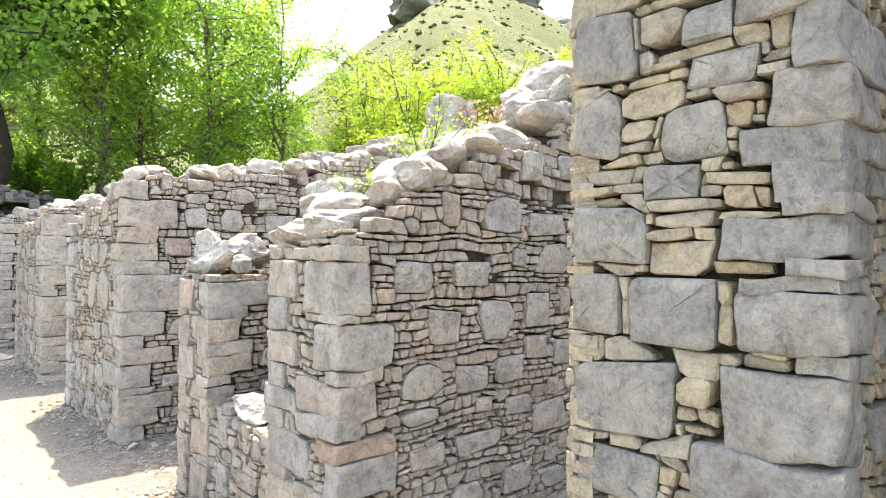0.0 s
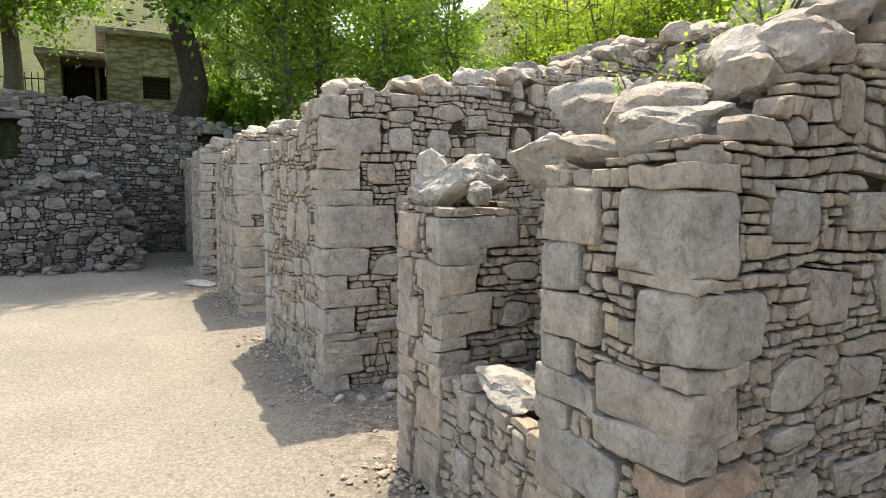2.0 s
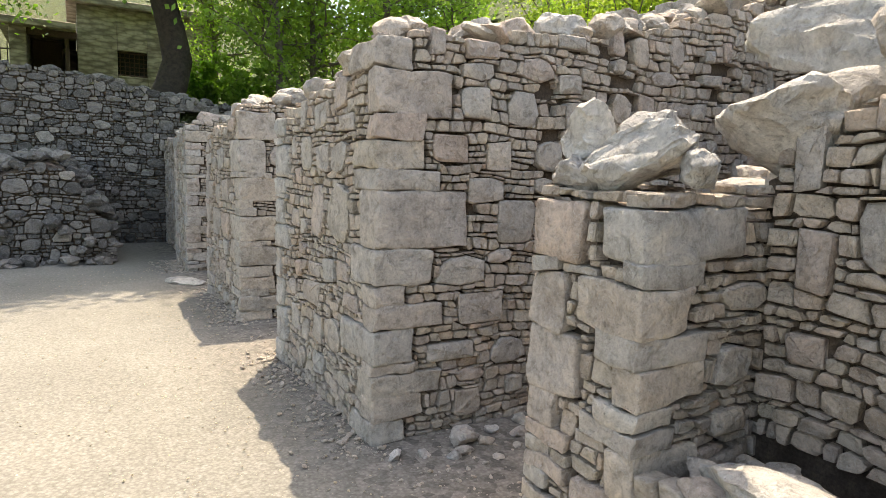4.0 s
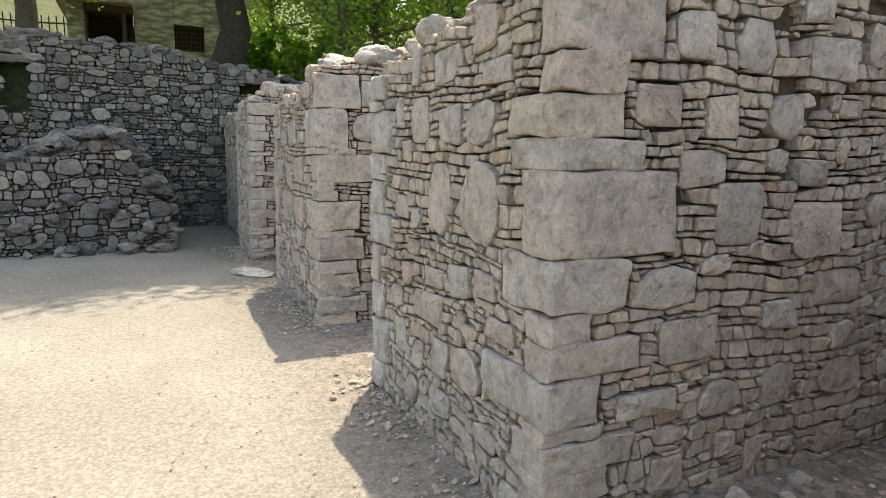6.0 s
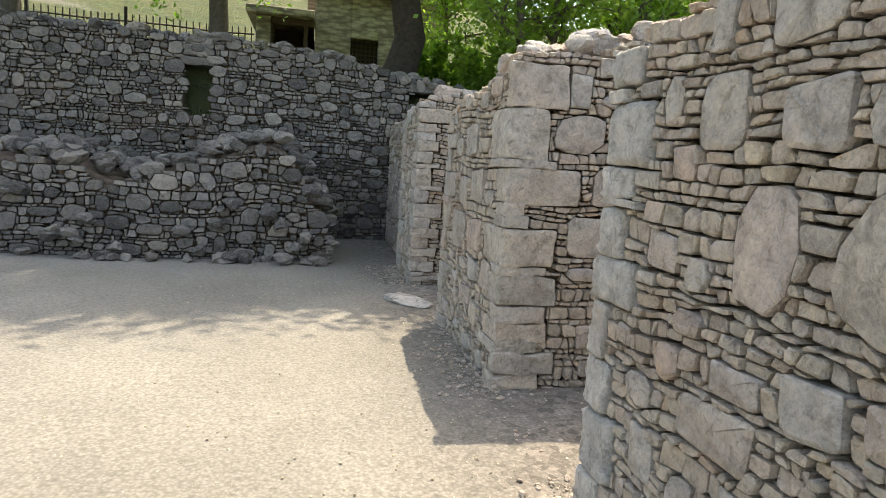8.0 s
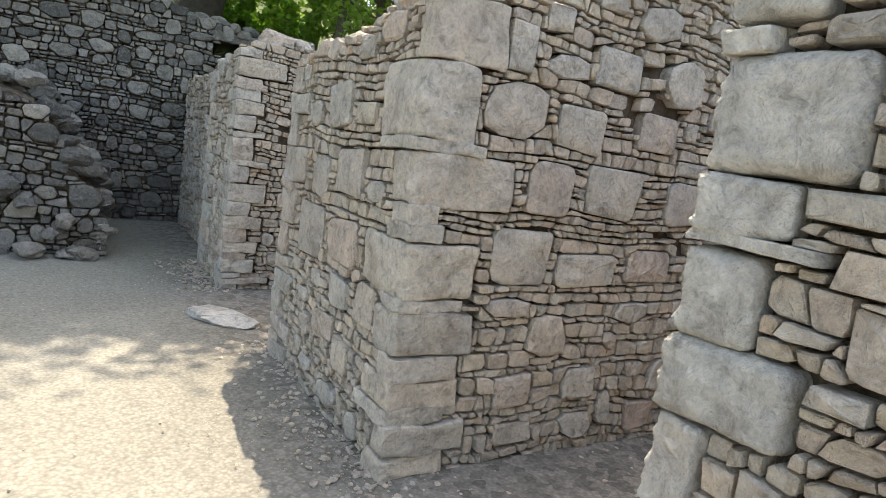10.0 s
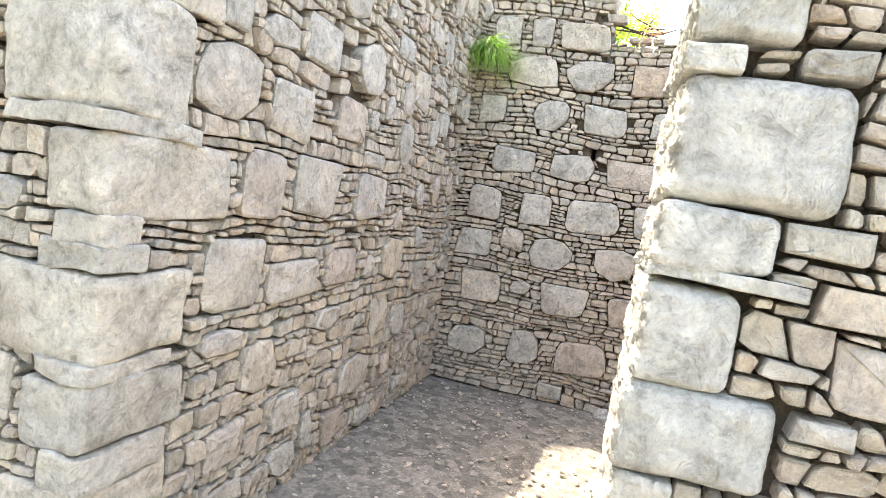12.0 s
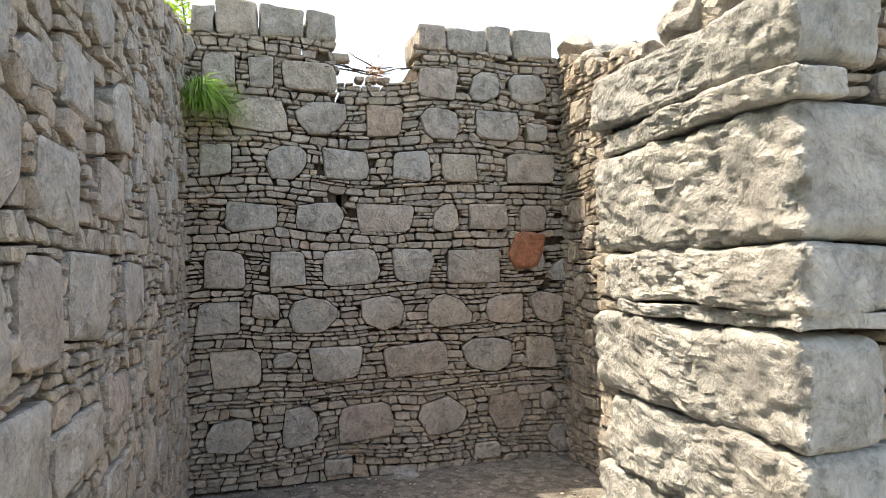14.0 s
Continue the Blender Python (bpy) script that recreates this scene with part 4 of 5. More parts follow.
cap_rocks(court, along(-9, 4.4, CY + 0.05, CY + 0.55, lambda x, y: court_top(x), random.Random(13), 0.2, (0.16, 0.32)), SHADED_COBBLE, 122)
PY = 12.55
plat_top = lambda x, y: float(np.interp(x, (-9, -2.6, -1.8, -0.9, -0.2, 0.1, 0.45, 0.75), (1.25, 1.22, 0.98, 1.28, 1.55, 1.48, 0.85, 0.28))) * float(np.interp(y, (12.5, 13.2, 15), (0.93, 1.0, 1.0))) + 0.08 * noise.noise(Vector((x * 3, y * 3, 0)))
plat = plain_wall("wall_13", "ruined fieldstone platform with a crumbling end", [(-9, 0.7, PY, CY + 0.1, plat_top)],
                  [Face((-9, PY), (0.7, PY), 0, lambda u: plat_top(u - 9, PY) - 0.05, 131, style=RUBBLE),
                   Face((0.7, PY), (0.7, CY), 0, lambda u: 0.32, 132, style=RUBBLE)], (SHADED_COBBLE, SHADED_COBBLE_J, SHADED_COBBLE), 131, order=lambda p: abs(p.x + 0.5))
rngp = random.Random(77)
cap_rocks(plat, [(x, PY - 0.02 - 0.22 * (1 - z) * rngp.uniform(0.2, 1.0), max(0.0, z - 0.08), rngp.uniform(0.12, 0.26)) for x, z in [(rngp.uniform(-5.0, 0.8), 0.8 * rngp.random() ** 3) for _ in range(70)] if z < plat_top(x, PY) - 0.05], SHADED_COBBLE, 134, "tumbled_stone")
cap_rocks(plat, along(-6, 0.65, PY + 0.05, CY, plat_top, random.Random(15), 0.21, (0.14, 0.34)), SHADED_COBBLE, 133)


# ---------------------------------------------------------------- trees
def tube(points, radii, sides=8):
    vs, fs = [], []
    for i, (p, r) in enumerate(zip(points, radii)):
        p = Vector(p)
        d = (Vector(points[min(i + 1, len(points) - 1)]) - Vector(points[max(i - 1, 0)])).normalized()
        s = d.cross(Vector((0.3, 1, 0.2))).normalized()
        t = d.cross(s)
        for k in range(sides):
            a = 2 * math.pi * k / sides
            vs.append(tuple(p + (s * math.cos(a) + t * math.sin(a)) * r * (1 + 0.12 * noise.noise(p * 3 + s * math.cos(a)))))
    for i in range(len(points) - 1):
        for k in range(sides):
            k2 = (k + 1) % sides
            fs.append((i * sides + k, i * sides + k2, (i + 1) * sides + k2, (i + 1) * sides + k))
    return vs, fs


def branch(p, d, length, rng, bend=0.25, n=6):
    pts, q, d = [Vector(p)], Vector(p), Vector(d).normalized()
    for _ in range(n):
        d = (d + Vector((rng.gauss(0, bend), rng.gauss(0, bend), rng.gauss(0.06, bend * 0.7))) * 0.5).normalized()
        q = q + d * length / n
        pts.append(q.copy())
    return pts


def leaves_at(tips, rng, per, spread_by, size, droop=0.3):
    vs, fs = [], []
    for tip in tips:
        for _ in range(per):
            c = tip + Vector((rng.gauss(0, 1), rng.gauss(0, 1), rng.gauss(-0.15, 0.8))) * spread_by
            a = Vector((rng.gauss(0, 1), rng.gauss(0, 1), rng.gauss(-droop, 0.6))).normalized()
            b = a.cross(Vector((rng.gauss(0, 1), rng.gauss(0, 1), rng.gauss(0, 1)))).normalized()
            ln, wd = size * rng.uniform(0.7, 1.3), size * rng.uniform(0.22, 0.4)
            k = len(vs)
            vs += [tuple(c), tuple(c + a * ln * 0.5 + b * wd), tuple(c + a * ln), tuple(c + a * ln * 0.5 - b * wd)]
            fs.append((k, k + 1, k + 2, k + 3))
    return vs, fs


def tree(name, label, base, trunk_pts, trunk_radii, limbs, rng, bark, leaf, per, spread_by, size, twigs=5, limb_len=(2.0, 3.2), aim=(0, 0, 0.4), start=0.45):
    root = tagged(new(name), label, "tree")
    root.location = base
    part("trunk", mesh_of("trunk", *tube(trunk_pts, trunk_radii, 10), bark), root)
    tips = []
    n = len(trunk_pts)
    for i in range(limbs):
        k = start + (1 - start) * (i + rng.random()) / limbs
        f = k * (n - 1)
        a = min(int(f), n - 2)
        p = Vector(trunk_pts[a]).lerp(Vector(trunk_pts[a + 1]), f - a)
        r = trunk_radii[a] * 0.5
        ang = rng.uniform(0, 6.28)
        d = Vector((math.cos(ang) + aim[0], math.sin(ang) + aim[1], rng.uniform(-0.1, 0.7) + aim[2]))
        pts = branch(p, d, rng.uniform(*limb_len), rng)
        wood = [(Matrix.Identity(4), *tube(pts, [r * (1 - 0.85 * j / (len(pts) - 1)) + 0.008 for j in range(len(pts))], 6))]
        for _ in range(twigs):
            j = rng.randint(2, len(pts) - 1)
            tw = branch(pts[j], Vector((rng.gauss(0, 1), rng.gauss(0, 1), rng.gauss(0.2, 0.6))), rng.uniform(0.5, 1.3), rng, 0.35, 4)
            wood.append((Matrix.Identity(4), *tube(tw, [0.022, 0.018, 0.014, 0.01, 0.006], 4)))
            tips += tw[1:]
        tips += pts[3:]
        part("limb", mesh_of("limb", *join(wood), bark), root)
    part("crown", mesh_of("crown", *leaves_at(tips, rng, per, spread_by, size), leaf, False), root)
    return root


def ground_at(x, y):
    return height(x, y) - 0.05


rng = random.Random(7)
tree("tree", "old shade tree with dark leaning trunk behind the wall", (2.0, 16.8, ground_at(2, 16.8)),
     [(-0.25, 0, -0.2), (-0.02, 0, 0.5), (0.12, 0, 1.0), (0.0, 0, 1.6), (-0.18, 0, 2.4), (-0.15, 0, 3.3), (0.05, 0.1, 4.4), (0.2, 0.1, 5.8), (0.2, 0.2, 7.5)], [0.36, 0.32, 0.30, 0.27, 0.25, 0.22, 0.19, 0.13, 0.04],
     42, rng, BARK, LEAF_A, 46, 0.34, 0.14, 9, (2.8, 5.4), (-0.35, -0.75, 0.12), 0.52)
tree("tree", "leafy dark green tree with pale trunk beside the fence", (-1.6, 18.6, ground_at(-1.6, 18.6)),
     [(0, 0, -0.2), (0.05, 0, 1.0), (0, 0, 2.2), (0.1, 0, 3.4), (0.1, 0, 5.5)], [0.22, 0.19, 0.17, 0.14, 0.05], 13, rng, BARK_PALE, LEAF_A, 36, 0.27, 0.13, 7, (1.6, 3.0), (-0.3, 0, 0.0), 0.35)
tree("tree", "broad green tree with pale trunk behind the fence", (-5.0, 17.6, ground_at(-5, 17.6)),
     [(0, 0, -0.2), (0.05, 0, 1.2), (0.1, -0.05, 2.6), (0.1, -0.2, 4.2), (0.1, -0.4, 6.6)], [0.24, 0.2, 0.18, 0.14, 0.05], 30, rng, BARK_PALE, LEAF_A, 50, 0.34, 0.14, 8, (2.4, 5.0), (0.15, -0.6, 0.1), 0.5)
sap = None
for i, (x, y, s) in enumerate([(4.2, 16.8, 1.0), (5.4, 17.6, 1.1), (6.6, 16.4, 1.05), (6.2, 19.5, 1.25), (7.8, 18.2, 1.15), (8.9, 16.4, 0.95), (5.0, 20.5, 1.3), (8.2, 20.8, 1.3), (3.4, 19.6, 0.85), (9.8, 18.8, 1.1), (10.5, 15.2, 0.8)]):
    if i % 3 == 0:
        r2 = random.Random(200 + i)
        z = ground_at(x, y)
        sap = tree("sapling", "slender young tree with bright green foliage", (x, y, z), [(0, 0, -0.2), (0.1, 0.05, 1.2), (0.0, 0.1, 2.6), (0.15, 0.1, 4.2), (0.1, 0, 6.4)], [0.075, 0.065, 0.05, 0.035, 0.012],
                   15, r2, BARK_PALE, LEAF_B, 17, 0.22, 0.12, 5, (1.0, 1.9), (0, 0, 0.5), 0.12)
        sap["group"] = "young trees behind the ruin"
    else:
        copy_thing(sap, pose(x, y, ground_at(x, y), 0, 0, 97 * i) @ Matrix.Scale(s, 4)).scale = (s, s, s)
wil = None
for i, (x, y, s) in enumerate([(9.5, 11.2, 1.0), (11.0, 12.2, 1.1), (11.0, 10.2, 1.0), (12.6, 11.0, 1.1), (12.8, 9.0, 0.95), (14.2, 10.2, 1.0), (10.2, 13.4, 1.05), (14.6, 8.2, 0.9)]):
    if i % 4 == 0:
        r2 = random.Random(300 + i)
        wil = tree("willow_shrub", "yellow-green willow shrub of upright shoots", (x, y, ground_at(x, y)), [(0, 0, -0.2), (0.05, 0, 0.4), (0.05, 0.05, 0.9), (0, 0, 1.6)], [0.06, 0.05, 0.04, 0.015],
                   34, r2, BARK_PALE, LEAF_C, 40, 0.12, 0.075, 3, (1.6, 2.6), (0, 0, 1.6), 0.05)
        wil["group"] = "willow shrubs"
    else:
        copy_thing(wil, pose(x, y, ground_at(x, y), 0, 0, 70 * i)).scale = (s, s, s)


# ---------------------------------------------------------------- rubble, boulders, plants
def boulder(label, x, y, z, size, turn=(0, 0, 0), shape=0, mat=None):
    v, f = rock_shape(random.Random(500 + shape), 4, 0.26, 1.0)
    lo = min(p[2] for p in v)
    ob = new("boulder", mesh_of("boulder", v, f, mat or RUGGED, "worn"))
    ob.matrix_basis = pose(x, y, z, *turn) @ Matrix.Diagonal((*size, 1)) @ Matrix.Translation((0, 0, -lo * 0.9))
    return tagged(ob, label, "boulder")


boulder("pale rounded boulder on the low pier", 1.60, 3.87, 1.44, (0.22, 0.20, 0.21), (0, 0, 20), 1)
boulder("long weathered boulder leaning across the low pier", 1.60, 3.65, 1.37, (0.22, 0.44, 0.19), (-20, 0, 8), 2)
boulder("squared grey block on the low pier's corner", 1.59, 3.88, 1.31, (0.26, 0.22, 0.18), (0, 0, 4), 26, STONE)
boulder("squared pale boulder at the rear of the pier", 1.86, 3.84, 1.38, (0.30, 0.40, 0.26), (0, 0, 85), 3)
boulder("large grey boulder above the niche", 2.05, 3.52, 1.42, (0.42, 0.40, 0.34), (0, 0, 40), 4)
boulder("long slab boulder on the rubble", 2.38, 3.55, 1.72, (0.34, 0.75, 0.30), (4, 0, 10), 5)
boulder("small broken boulder on the low pier", 1.66, 3.50, 1.37, (0.14, 0.13, 0.12), (0, 0, 0), 6)
boulder("pale sunlit slab on the niche sill", 1.58, 3.12, 0.58, (0.26, 0.50, 0.16), (0, 0, 5), 7)
boulder("large grey boulder capping the broken wall", 1.66, 2.42, 1.50, (0.36, 0.44, 0.27), (0, 0, 80), 8)
boulder("tilted wedge boulder on the broken wall", 2.02, 2.36, 1.62, (0.42, 0.32, 0.36), (0, -12, 0), 9)
boulder("broad grey boulder on the wall top", 2.42, 2.42, 1.95, (0.46, 0.36, 0.26), (0, -8, 20), 10)
boulder("upright grey boulder in the rubble", 2.62, 2.75, 2.05, (0.42, 0.40, 0.46), (0, 0, 60), 11)
boulder("pale boulder on the rubble heap", 3.02, 2.50, 2.22, (0.36, 0.32, 0.28), (0, 10, 30), 12)
boulder("great grey boulder on the rubble heap", 3.42, 2.55, 2.52, (0.44, 0.42, 0.36), (0, -24, 10), 13)
boulder("grey boulder low in the rubble", 3.22, 2.32, 2.38, (0.30, 0.26, 0.28), (0, 0, 100), 14)
boulder("rounded grey boulder on the wall corner", 2.75, 5.40, 2.17, (0.34, 0.32, 0.26), (0, 0, 15), 15)
boulder("pale squared boulder on the wall top", 3.30, 5.42, 2.28, (0.32, 0.3, 0.24), (0, 0, 50), 16)
boulder("pale flat boulder capping the wall corner", 1.66, 8.34, 1.90, (0.36, 0.30, 0.16), (0, 6, 20), 17)
boulder("pale boulder on the cell wall", 2.05, 8.42, 1.98, (0.42, 0.32, 0.24), (0, -10, 5), 18)
boulder("half-buried pale stone beside the doorway", 1.34, 10.45, -0.06, (0.42, 0.60, 0.14), (0, 0, 30), 19)
boulder("fallen grey stone in the doorway", 1.92, 5.02, -0.02, (0.20, 0.14, 0.13), (0, 0, 40), 20, STONE)
boulder("fallen pale stone in the doorway", 2.12, 5.06, -0.02, (0.11, 0.09, 0.07), (0, 0, 0), 21)
boulder("fallen grey stone against the wall foot", 2.02, 4.96, -0.02, (0.10, 0.10, 0.08), (0, 0, 70), 22, STONE)
boulder("small fallen stone on the gravel", 1.78, 4.88, -0.015, (0.09, 0.07, 0.06), (0, 0, 10), 23)
boulder("small fallen stone at the corner's foot", 1.52, 5.02, -0.015, (0.12, 0.06, 0.06), (0, 0, 30), 24)
for i, (x, y, sz) in enumerate([(1.86, 4.92, 0.09), (2.24, 4.98, 0.10), (2.36, 5.08, 0.12), (1.98, 4.80, 0.06), (2.16, 4.86, 0.07), (2.55, 5.04, 0.08), (1.66, 4.98, 0.07), (2.72, 5.10, 0.10)]):
    boulder("broken pale stone lying on the doorway gravel", x, y, -0.02, (sz * 1.3, sz, sz * 0.8), (0, 0, 47 * i), 30 + i, STONE)["group"] = "fallen stones in the doorway"
boulder("reddish boulder set in the back wall's foot", 4.47, 6.9, -0.03, (0.08, 0.26, 0.12), (0, 0, 0), 25)


def heap_z(x, y):
    return float(np.interp(x, (2.25, 2.8, 3.6, 4.6), (1.35, 1.75, 2.2, 2.6))) + float(np.interp(y, (2.6, 3.2, 4.4), (0.35, 0.1, -0.55)))


heap = wall_core("rubble_heap", [(2.25, 4.56, 2.74, 4.4, heap_z)], "heap of grey collapsed wall rubble")
heap["kind"], heap["category"] = "", "rubble"
del heap["kind"]
cap_rocks(heap, along(2.35, 4.5, 2.75, 4.3, heap_z, random.Random(31), 0.17, (0.14, 0.36)), STONE, 32, "rubble_stone")


def scatter(name, label, spots, mat, kind="stuff"):
    rng = random.Random(len(spots))
    out = []
    for x, y, z, s in spots:
        v, f = rng.choice(PEBBLES)
        m = Matrix.Translation((x, y, z + s * 0.15)) @ Euler((rng.uniform(-0.4, 0.4), rng.uniform(-0.4, 0.4), rng.uniform(0, 6.28))).to_matrix().to_4x4() @ Matrix.Diagonal((s * rng.uniform(0.8, 1.4), s, s * rng.uniform(0.5, 0.9), 1))
        out.append((m, v, f))
    v, f = join(out)
    tagged(new(name, mesh_of(name, v, f, mat, False)), label, "gravel", kind=kind)


rng = random.Random(90)
spots = []
for y0, y1 in ((2.15, 3.95), (5.15, 7.0), (8.1, 9.85), (11.3, 12.4)):
    for _ in range(900):
        spots.append((FX + 0.05 - abs(rng.gauss(0, 0.16)), rng.uniform(y0 - 0.1, y1 + 0.1), 0.0, 0.007 + 0.045 * rng.random() ** 4))
for y0, y1 in ((1.0, 2.2), (3.9, 5.2), (6.95, 8.15)):
    for _ in range(2600):
        spots.append((rng.uniform(1.4, BX), rng.uniform(y0 - 1.1, y1), 0.0, 0.006 + 0.034 * rng.random() ** 4))
scatter("rubble_gravel", "grey stone chips at the foot of the walls", spots, STONE_J)
spots = [(1.35 - abs(rng.gauss(0, 1.1)), rng.uniform(1.5, 12), 0.0, 0.004 + 0.016 * rng.random() ** 5) for _ in range(5200)]
scatter("court_pebbles", "pale pebbles strewn over the court", spots, BUFF_J)


def weed(label, base, stems, tall, leaf, size, per, seed, lean=0.5, name="weed"):
    rng = random.Random(seed)
    root = tagged(new(name), label, "plant")
    root.location = base
    tips = []
    for _ in range(stems):
        d = Vector((rng.gauss(0, lean), rng.gauss(0, lean), 1))
        pts = branch((rng.gauss(0, 0.03), rng.gauss(0, 0.03), -0.05), d, tall * rng.uniform(0.6, 1.2), rng, 0.3, 5)
        part("stem", mesh_of("stem", *tube(pts, [0.006, 0.005, 0.004, 0.003, 0.002, 0.001], 4), BARK_PALE), root)
        tips += pts[1:]
    part("foliage", mesh_of("foliage", *leaves_at(tips, rng, per, 0.035, size), leaf, False), root)
    return root


weed("leafy green weed rooted in the wall top", (2.22, 2.52, 2.02), 11, 0.36, LEAF_B, 0.020, 15, 1)
weed("small green weed among the stones", (2.05, 2.72, 1.82), 6, 0.16, LEAF_B, 0.024, 8, 2)
weed("dry brown weed on the broken wall", (1.86, 2.62, 1.66), 14, 0.16, LEAF_DRY, 0.022, 14, 3, 0.9)
weed("reddish dry stalks in the rubble", (2.66, 2.52, 2.18), 5, 0.36, LEAF_DRY, 0.025, 10, 4, 0.3)
weed("dry stalks on the rubble", (3.05, 2.4, 2.2), 4, 0.2, LEAF_DRY, 0.02, 8, 5, 0.5)
weed("green weed above the niche", (2.2, 3.1, 1.85), 6, 0.18, LEAF_B, 0.024, 8, 6)


def tuft(label, base, blades, length, seed, name="grass_tuft"):
    rng = random.Random(seed)
    vs, fs = [], []
    for _ in range(blades):
        a = rng.uniform(2.6, 4.9)
        d = Vector((math.cos(a), math.sin(a), rng.uniform(0.3, 1.2))).normalized()
        p, w = Vector((rng.gauss(0, 0.03), rng.gauss(0, 0.03), rng.gauss(0, 0.04))), 0.004
        side = d.cross(Vector((0, 0, 1))).normalized()
        ln = length * rng.uniform(0.5, 1.2)
        k = len(vs)
        for i in range(6):
            ww = w * (1 - i / 5.2)
            vs += [tuple(p - side * ww), tuple(p + side * ww)]
            d = (d + Vector((0, 0, -0.42))).normalized()
            p = p + d * ln / 5
        fs += [(k + 2 * i, k + 2 * i + 1, k + 2 * i + 3, k + 2 * i + 2) for i in range(5)]
    ob = new(name, mesh_of(name, vs, fs, LEAF_A))
    ob.location = base
    return tagged(ob, label, "grass")


tuft("hanging tuft of green grass in the wall corner", (4.50, 8.09, 2.30), 420, 0.36, 1)
tuft("dry grass fringe in the breach", (4.62, 7.05, 2.54), 60, 0.16, 2).data.materials[0] = LEAF_DRY


def tube_thing(name, label, category, pts, radii, mat):
    return tagged(new(name, mesh_of(name, *tube(pts, radii, 5), mat)), label, category)


rng = random.Random(55)
for i in range(9):
    p = Vector((4.66 + rng.uniform(-0.06, 0.1), 7.02 + rng.uniform(-0.18, 0.18), 2.55 + rng.uniform(0, 0.05)))
    q = branch(p, (rng.gauss(0, 0.4), rng.choice((-1, 1)), rng.uniform(-0.2, 0.3)), rng.uniform(0.15, 0.3), rng, 0.3, 4)
    tube_thing("dry_twig", "dry brown twig lying in the breach", "twig", q, [0.007, 0.006, 0.005, 0.004, 0.002], WOOD)["group"] = "twigs in the breach"


# ---------------------------------------------------------------- house and fence beyond the court
def box(x0, x1, y0, y1, z0, z1, bevel=0.02):
    bm = bmesh.new()
    bmesh.ops.create_cube(bm, size=1)
    for v in bm.verts:
        v.co = Vector((x0 + (v.co.x + 0.5) * (x1 - x0), y0 + (v.co.y + 0.5) * (y1 - y0), z0 + (v.co.z + 0.5) * (z1 - z0)))
    bmesh.ops.bevel(bm, geom=bm.edges[:], offset=bevel, segments=1, affect="EDGES")
    bm.verts.index_update()
    out = [tuple(v.co) for v in bm.verts], [tuple(v.index for v in f.verts) for f in bm.faces]
    bm.free()
    return out


def house_stone():
    m, n, l, b = material("house_masonry")
    pos = n.new("ShaderNodeNewGeometry").outputs["Position"]
    mp = n.new("ShaderNodeMapping")
    mp.inputs["Scale"].default_value = (3.2, 3.2, 12)
    l.new(pos, mp.inputs["Vector"])
    v = tex(n, l, "ShaderNodeTexVoronoi", 1.0, mp.outputs[0])
    g = tex(n, l, "ShaderNodeTexNoise", 9.0, pos, Detail=6.0)
    c = ramp(n, l, v.outputs["Color"], [(0.2, (0.30, 0.27, 0.22)), (0.8, (0.46, 0.41, 0.33))])
    c = mix(n, l, "MULTIPLY", 1.0, c, ramp(n, l, v.outputs["Distance"], [(0.35, (1.0, 1.0, 1.0)), (0.75, (0.55, 0.52, 0.5))]))
    c = mix(n, l, "MULTIPLY", 0.6, c, ramp(n, l, g.outputs[0], [(0.3, (0.6, 0.6, 0.6)), (0.7, (1.2, 1.2, 1.2))]))
    l.new(c, b.inputs["Base Color"])
    b.inputs["Roughness"].default_value = 0.9
    l.new(bump(n, l, v.outputs["Distance"], -0.8, 0.03), b.inputs["Normal"])
    return m


HOUSE = house_stone()
# near-black colour that stands in for the unlit room behind the window
ROOM_SHADE = soil("room_shade", (0.02, 0.018, 0.016), (0.05, 0.045, 0.04))
house = tagged(new("house"), "small flat-roofed stone house with dark doorway", "house")
hp = lambda name, b, mat, parent=None, label="": part(name, mesh_of(name, *b, mat, False), parent or house, label)
Y = 24.0
hp("wall", box(0.36, 1.40, Y, Y + 0.35, 3.2, 6.05), HOUSE)
hp("wall", box(2.22, 4.3, Y, Y + 0.35, 3.2, 6.05), HOUSE)
hp("wall", box(1.40, 2.22, Y + 0.004, Y + 0.35, 4.86, 6.05), HOUSE)
hp("wall", box(1.40, 2.22, Y + 0.004, Y + 0.35, 3.2, 4.12), HOUSE)
hp("wall", box(0.36, 0.7, Y + 0.35, Y + 4, 3.2, 6.05), HOUSE)
hp("wall", box(3.96, 4.3, Y + 0.35, Y + 4, 3.2, 6.05), HOUSE)
hp("wall", box(0.36, 4.3, Y + 4, Y + 4.3, 3.2, 6.05), HOUSE)
hp("roof", box(0.10, 4.5, Y - 0.25, Y + 4.4, 6.05, 6.25), HOUSE, None, "thick earth and slab roof")
# a dark sheet closes the opening in place of the room's shade
w = hp("window", box(1.38, 2.24, Y + 0.2, Y + 0.26, 4.10, 4.88), ROOM_SHADE, None, "dark latticed window")
hp("window_frame", box(1.40, 2.22, Y + 0.12, Y + 0.2, 4.80, 4.86), WOOD, w)
hp("window_frame", box(1.40, 2.22, Y + 0.12, Y + 0.2, 4.12, 4.18), WOOD, w)
for i in range(6):
    hp("lattice_bar", box(1.46 + 0.13 * i, 1.485 + 0.13 * i, Y + 0.14, Y + 0.17, 4.18, 4.80, 0.004), WOOD, w)
for i in range(4):
    hp("lattice_bar", box(1.40, 2.22, Y + 0.171, Y + 0.195, 4.28 + 0.13 * i, 4.305 + 0.13 * i, 0.004), WOOD, w)
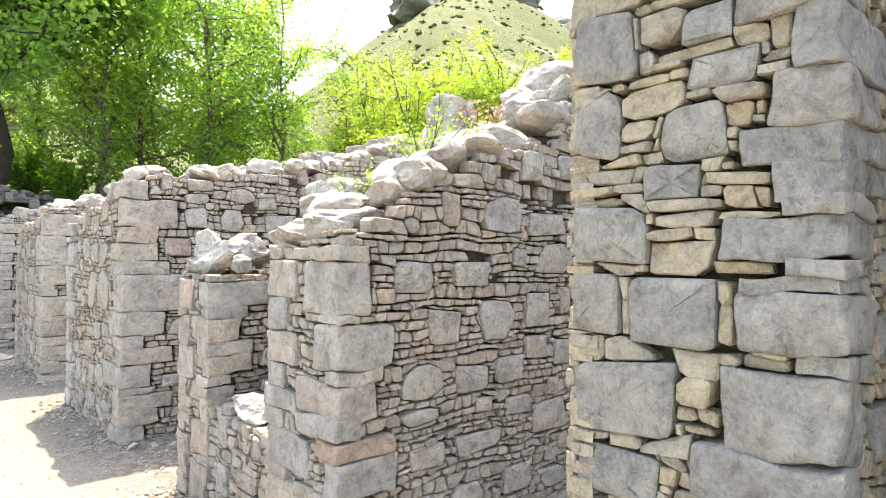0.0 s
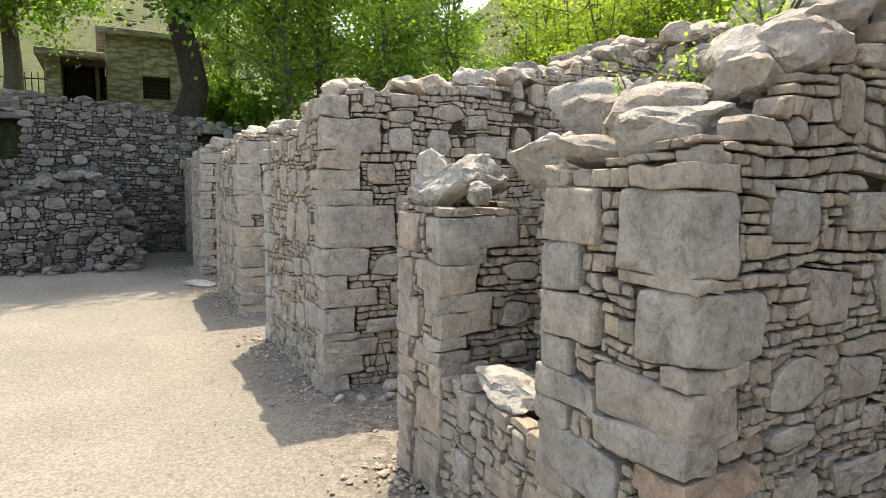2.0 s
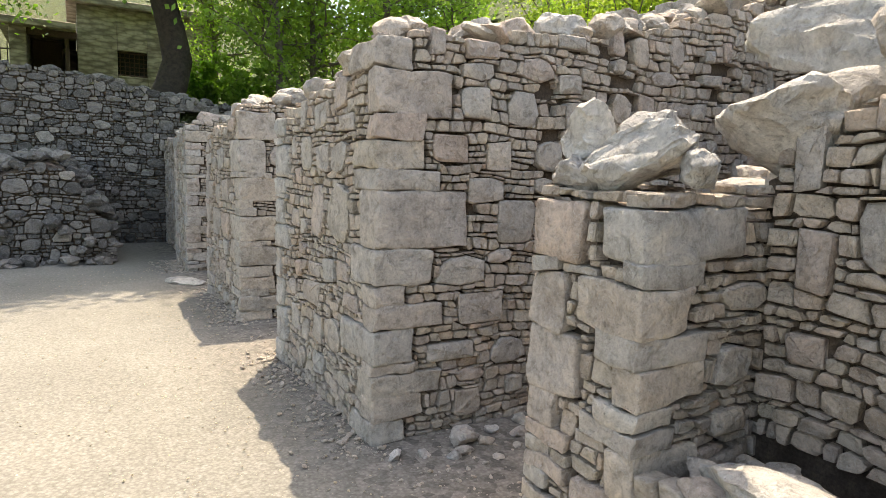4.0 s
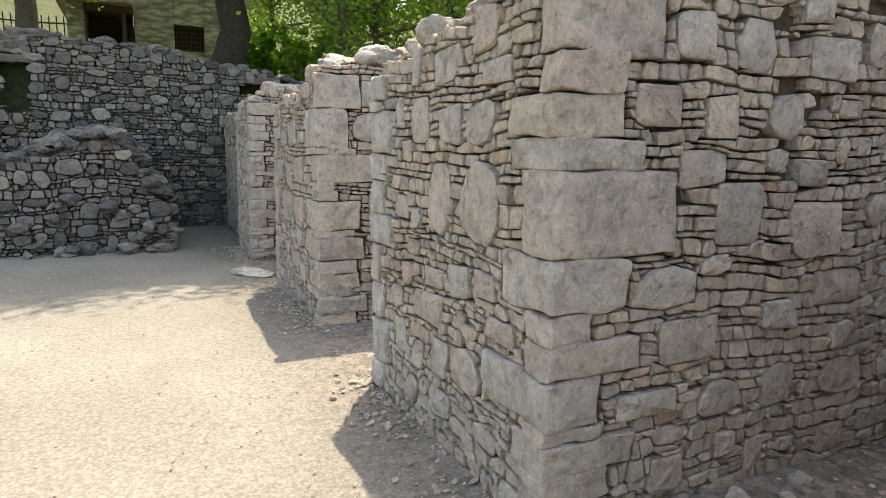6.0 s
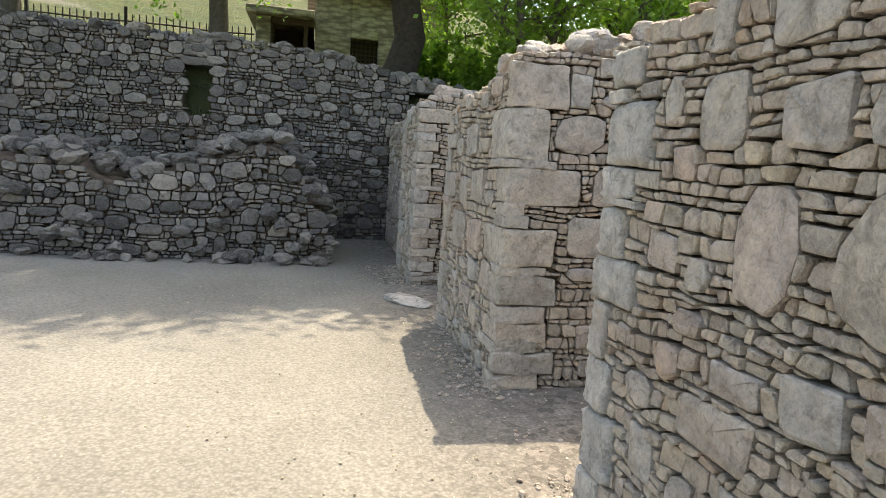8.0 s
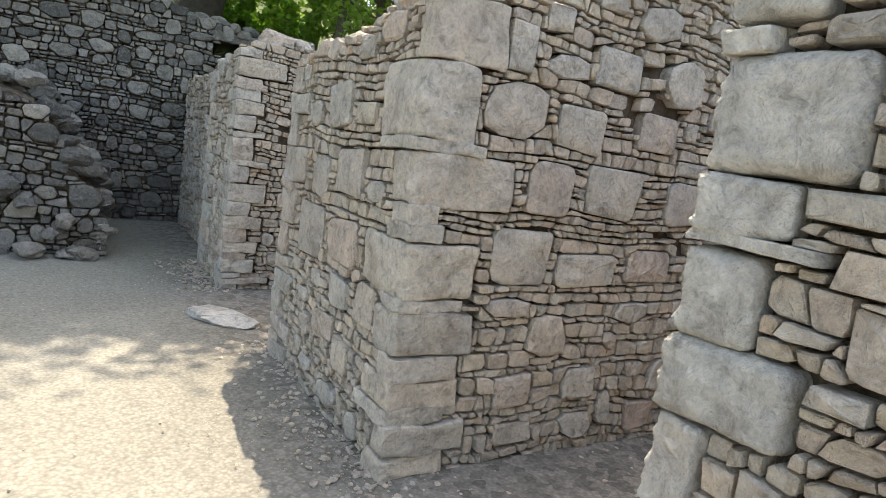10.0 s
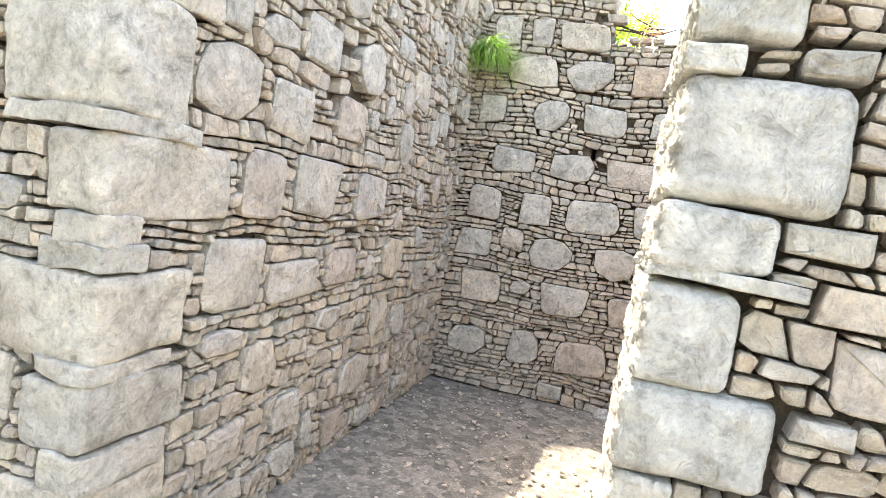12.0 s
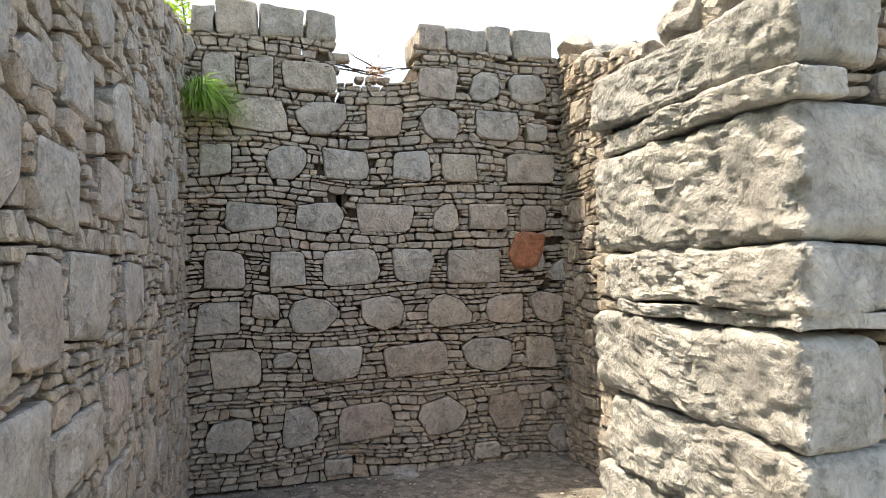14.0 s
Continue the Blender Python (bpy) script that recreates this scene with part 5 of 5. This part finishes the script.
hp("porch_wall", box(-1.25, -0.85, Y - 0.6, Y + 3, 3.0, 5.12), HOUSE)
hp("porch_wall", box(-0.85, 0.36, Y + 2.6, Y + 3, 3.0, 5.12), HOUSE)
hp("porch_roof", box(-1.5, 0.34, Y - 0.9, Y + 3.1, 5.12, 5.32), HOUSE)
d = hp("door", box(-0.80, -0.02, Y + 1.2, Y + 1.26, 3.2, 5.1), WOOD, None, "old brown wooden door")
hp("door_post", box(0.05, 0.16, Y - 0.5, Y - 0.36, 3.0, 5.12), WOOD, None, "rough timber post")
hp("lintel", box(-0.85, 0.36, Y - 0.55, Y - 0.3, 4.94, 5.12), WOOD)

fence = tagged(new("fence"), "dark iron picket fence above the court wall", "fence")
for i in range(62):
    x = -9.6 + 0.14 * i
    tall = 1.0 if i % 14 else 1.15
    wd = 0.012 if i % 14 else 0.03
    z = height(x, 20.2)
    part("picket" if i % 14 else "post", mesh_of("picket", *box(x - wd, x + wd, 20.2 - wd, 20.2 + wd, z - 0.1, z + tall, 0.003), IRON, False), fence)
for dz in (0.2, 0.85):
    pts = [(-9.6 + 0.86 * i, 20.24, height(-9.6 + 0.86 * i, 20.2) + dz) for i in range(11)]
    part("rail", mesh_of("rail", *tube(pts, [0.018] * 11, 4), IRON), fence)

for x, y, s, k in ((3.6, 17.6, 1.0, 0), (2.9, 18.6, 0.8, 1)):
    weed("low dark green bush behind the wall", (x, y, ground_at(x, y)), 16, 1.3 * s, LEAF_A, 0.12, 40, 60 + k, 0.5, "bush")


# ---------------------------------------------------------------- cliffs on the far summit
for i, (az, dist, size) in enumerate(((41, 205, 22), (45, 222, 30), (50, 215, 20), (54, 226, 26), (59, 215, 18))):
    x, y = 2 + dist * math.sin(radians(az)), 6 + dist * math.cos(radians(az))
    v, f = rock_shape(random.Random(700 + i), 4, 0.5, 1.0)
    ob = new("cliff", mesh_of("cliff", v, f, CLIFF))
    ob.matrix_basis = pose(x, y, height(x, y) - size * 0.22, 0, 0, 40 * i) @ Matrix.Diagonal((size * 1.5, size, size * 0.8, 1))
    tagged(ob, "grey rocky crag on the summit of the hill", "crag", kind="structure")

v, f = slab_stone(outline(0.28, 0.25, random.Random(2), 3.0), 0.06, random.Random(2), True)
part("red_stone", mesh_of("red_stone", v, f, REDSTONE), bpy.data.objects["wall_9"], "rounded red-orange stone", Face((BX, 8.4), (BX, 5.5), 0, back_top, 1).matrix(8.4 - 6.04, 1.40, 0.1, -0.022))

# low shrubs that dot the far hillside
rng = random.Random(404)
out = []
for _ in range(2200):
    az, dist = radians(rng.uniform(-25, 75)), rng.uniform(48, 235)
    x, y = 2 + dist * math.sin(az), 6 + dist * math.cos(az)
    sz = 0.35 + 1.1 * rng.random() ** 2 * (0.6 + dist / 220)
    v, f = rng.choice(PEBBLES)
    out.append((Matrix.Translation((x, y, height(x, y) + 0.1 * sz)) @ Euler((0, 0, rng.uniform(0, 6.28))).to_matrix().to_4x4() @ Matrix.Diagonal((sz * 1.3, sz, sz * 0.8, 1)), v, f))
v, f = join(out)
tagged(new("hillside_shrubs", mesh_of("hillside_shrubs", v, f, SHRUB, False)), "dark green scrub dotting the dry hillside", "shrub", kind="stuff")
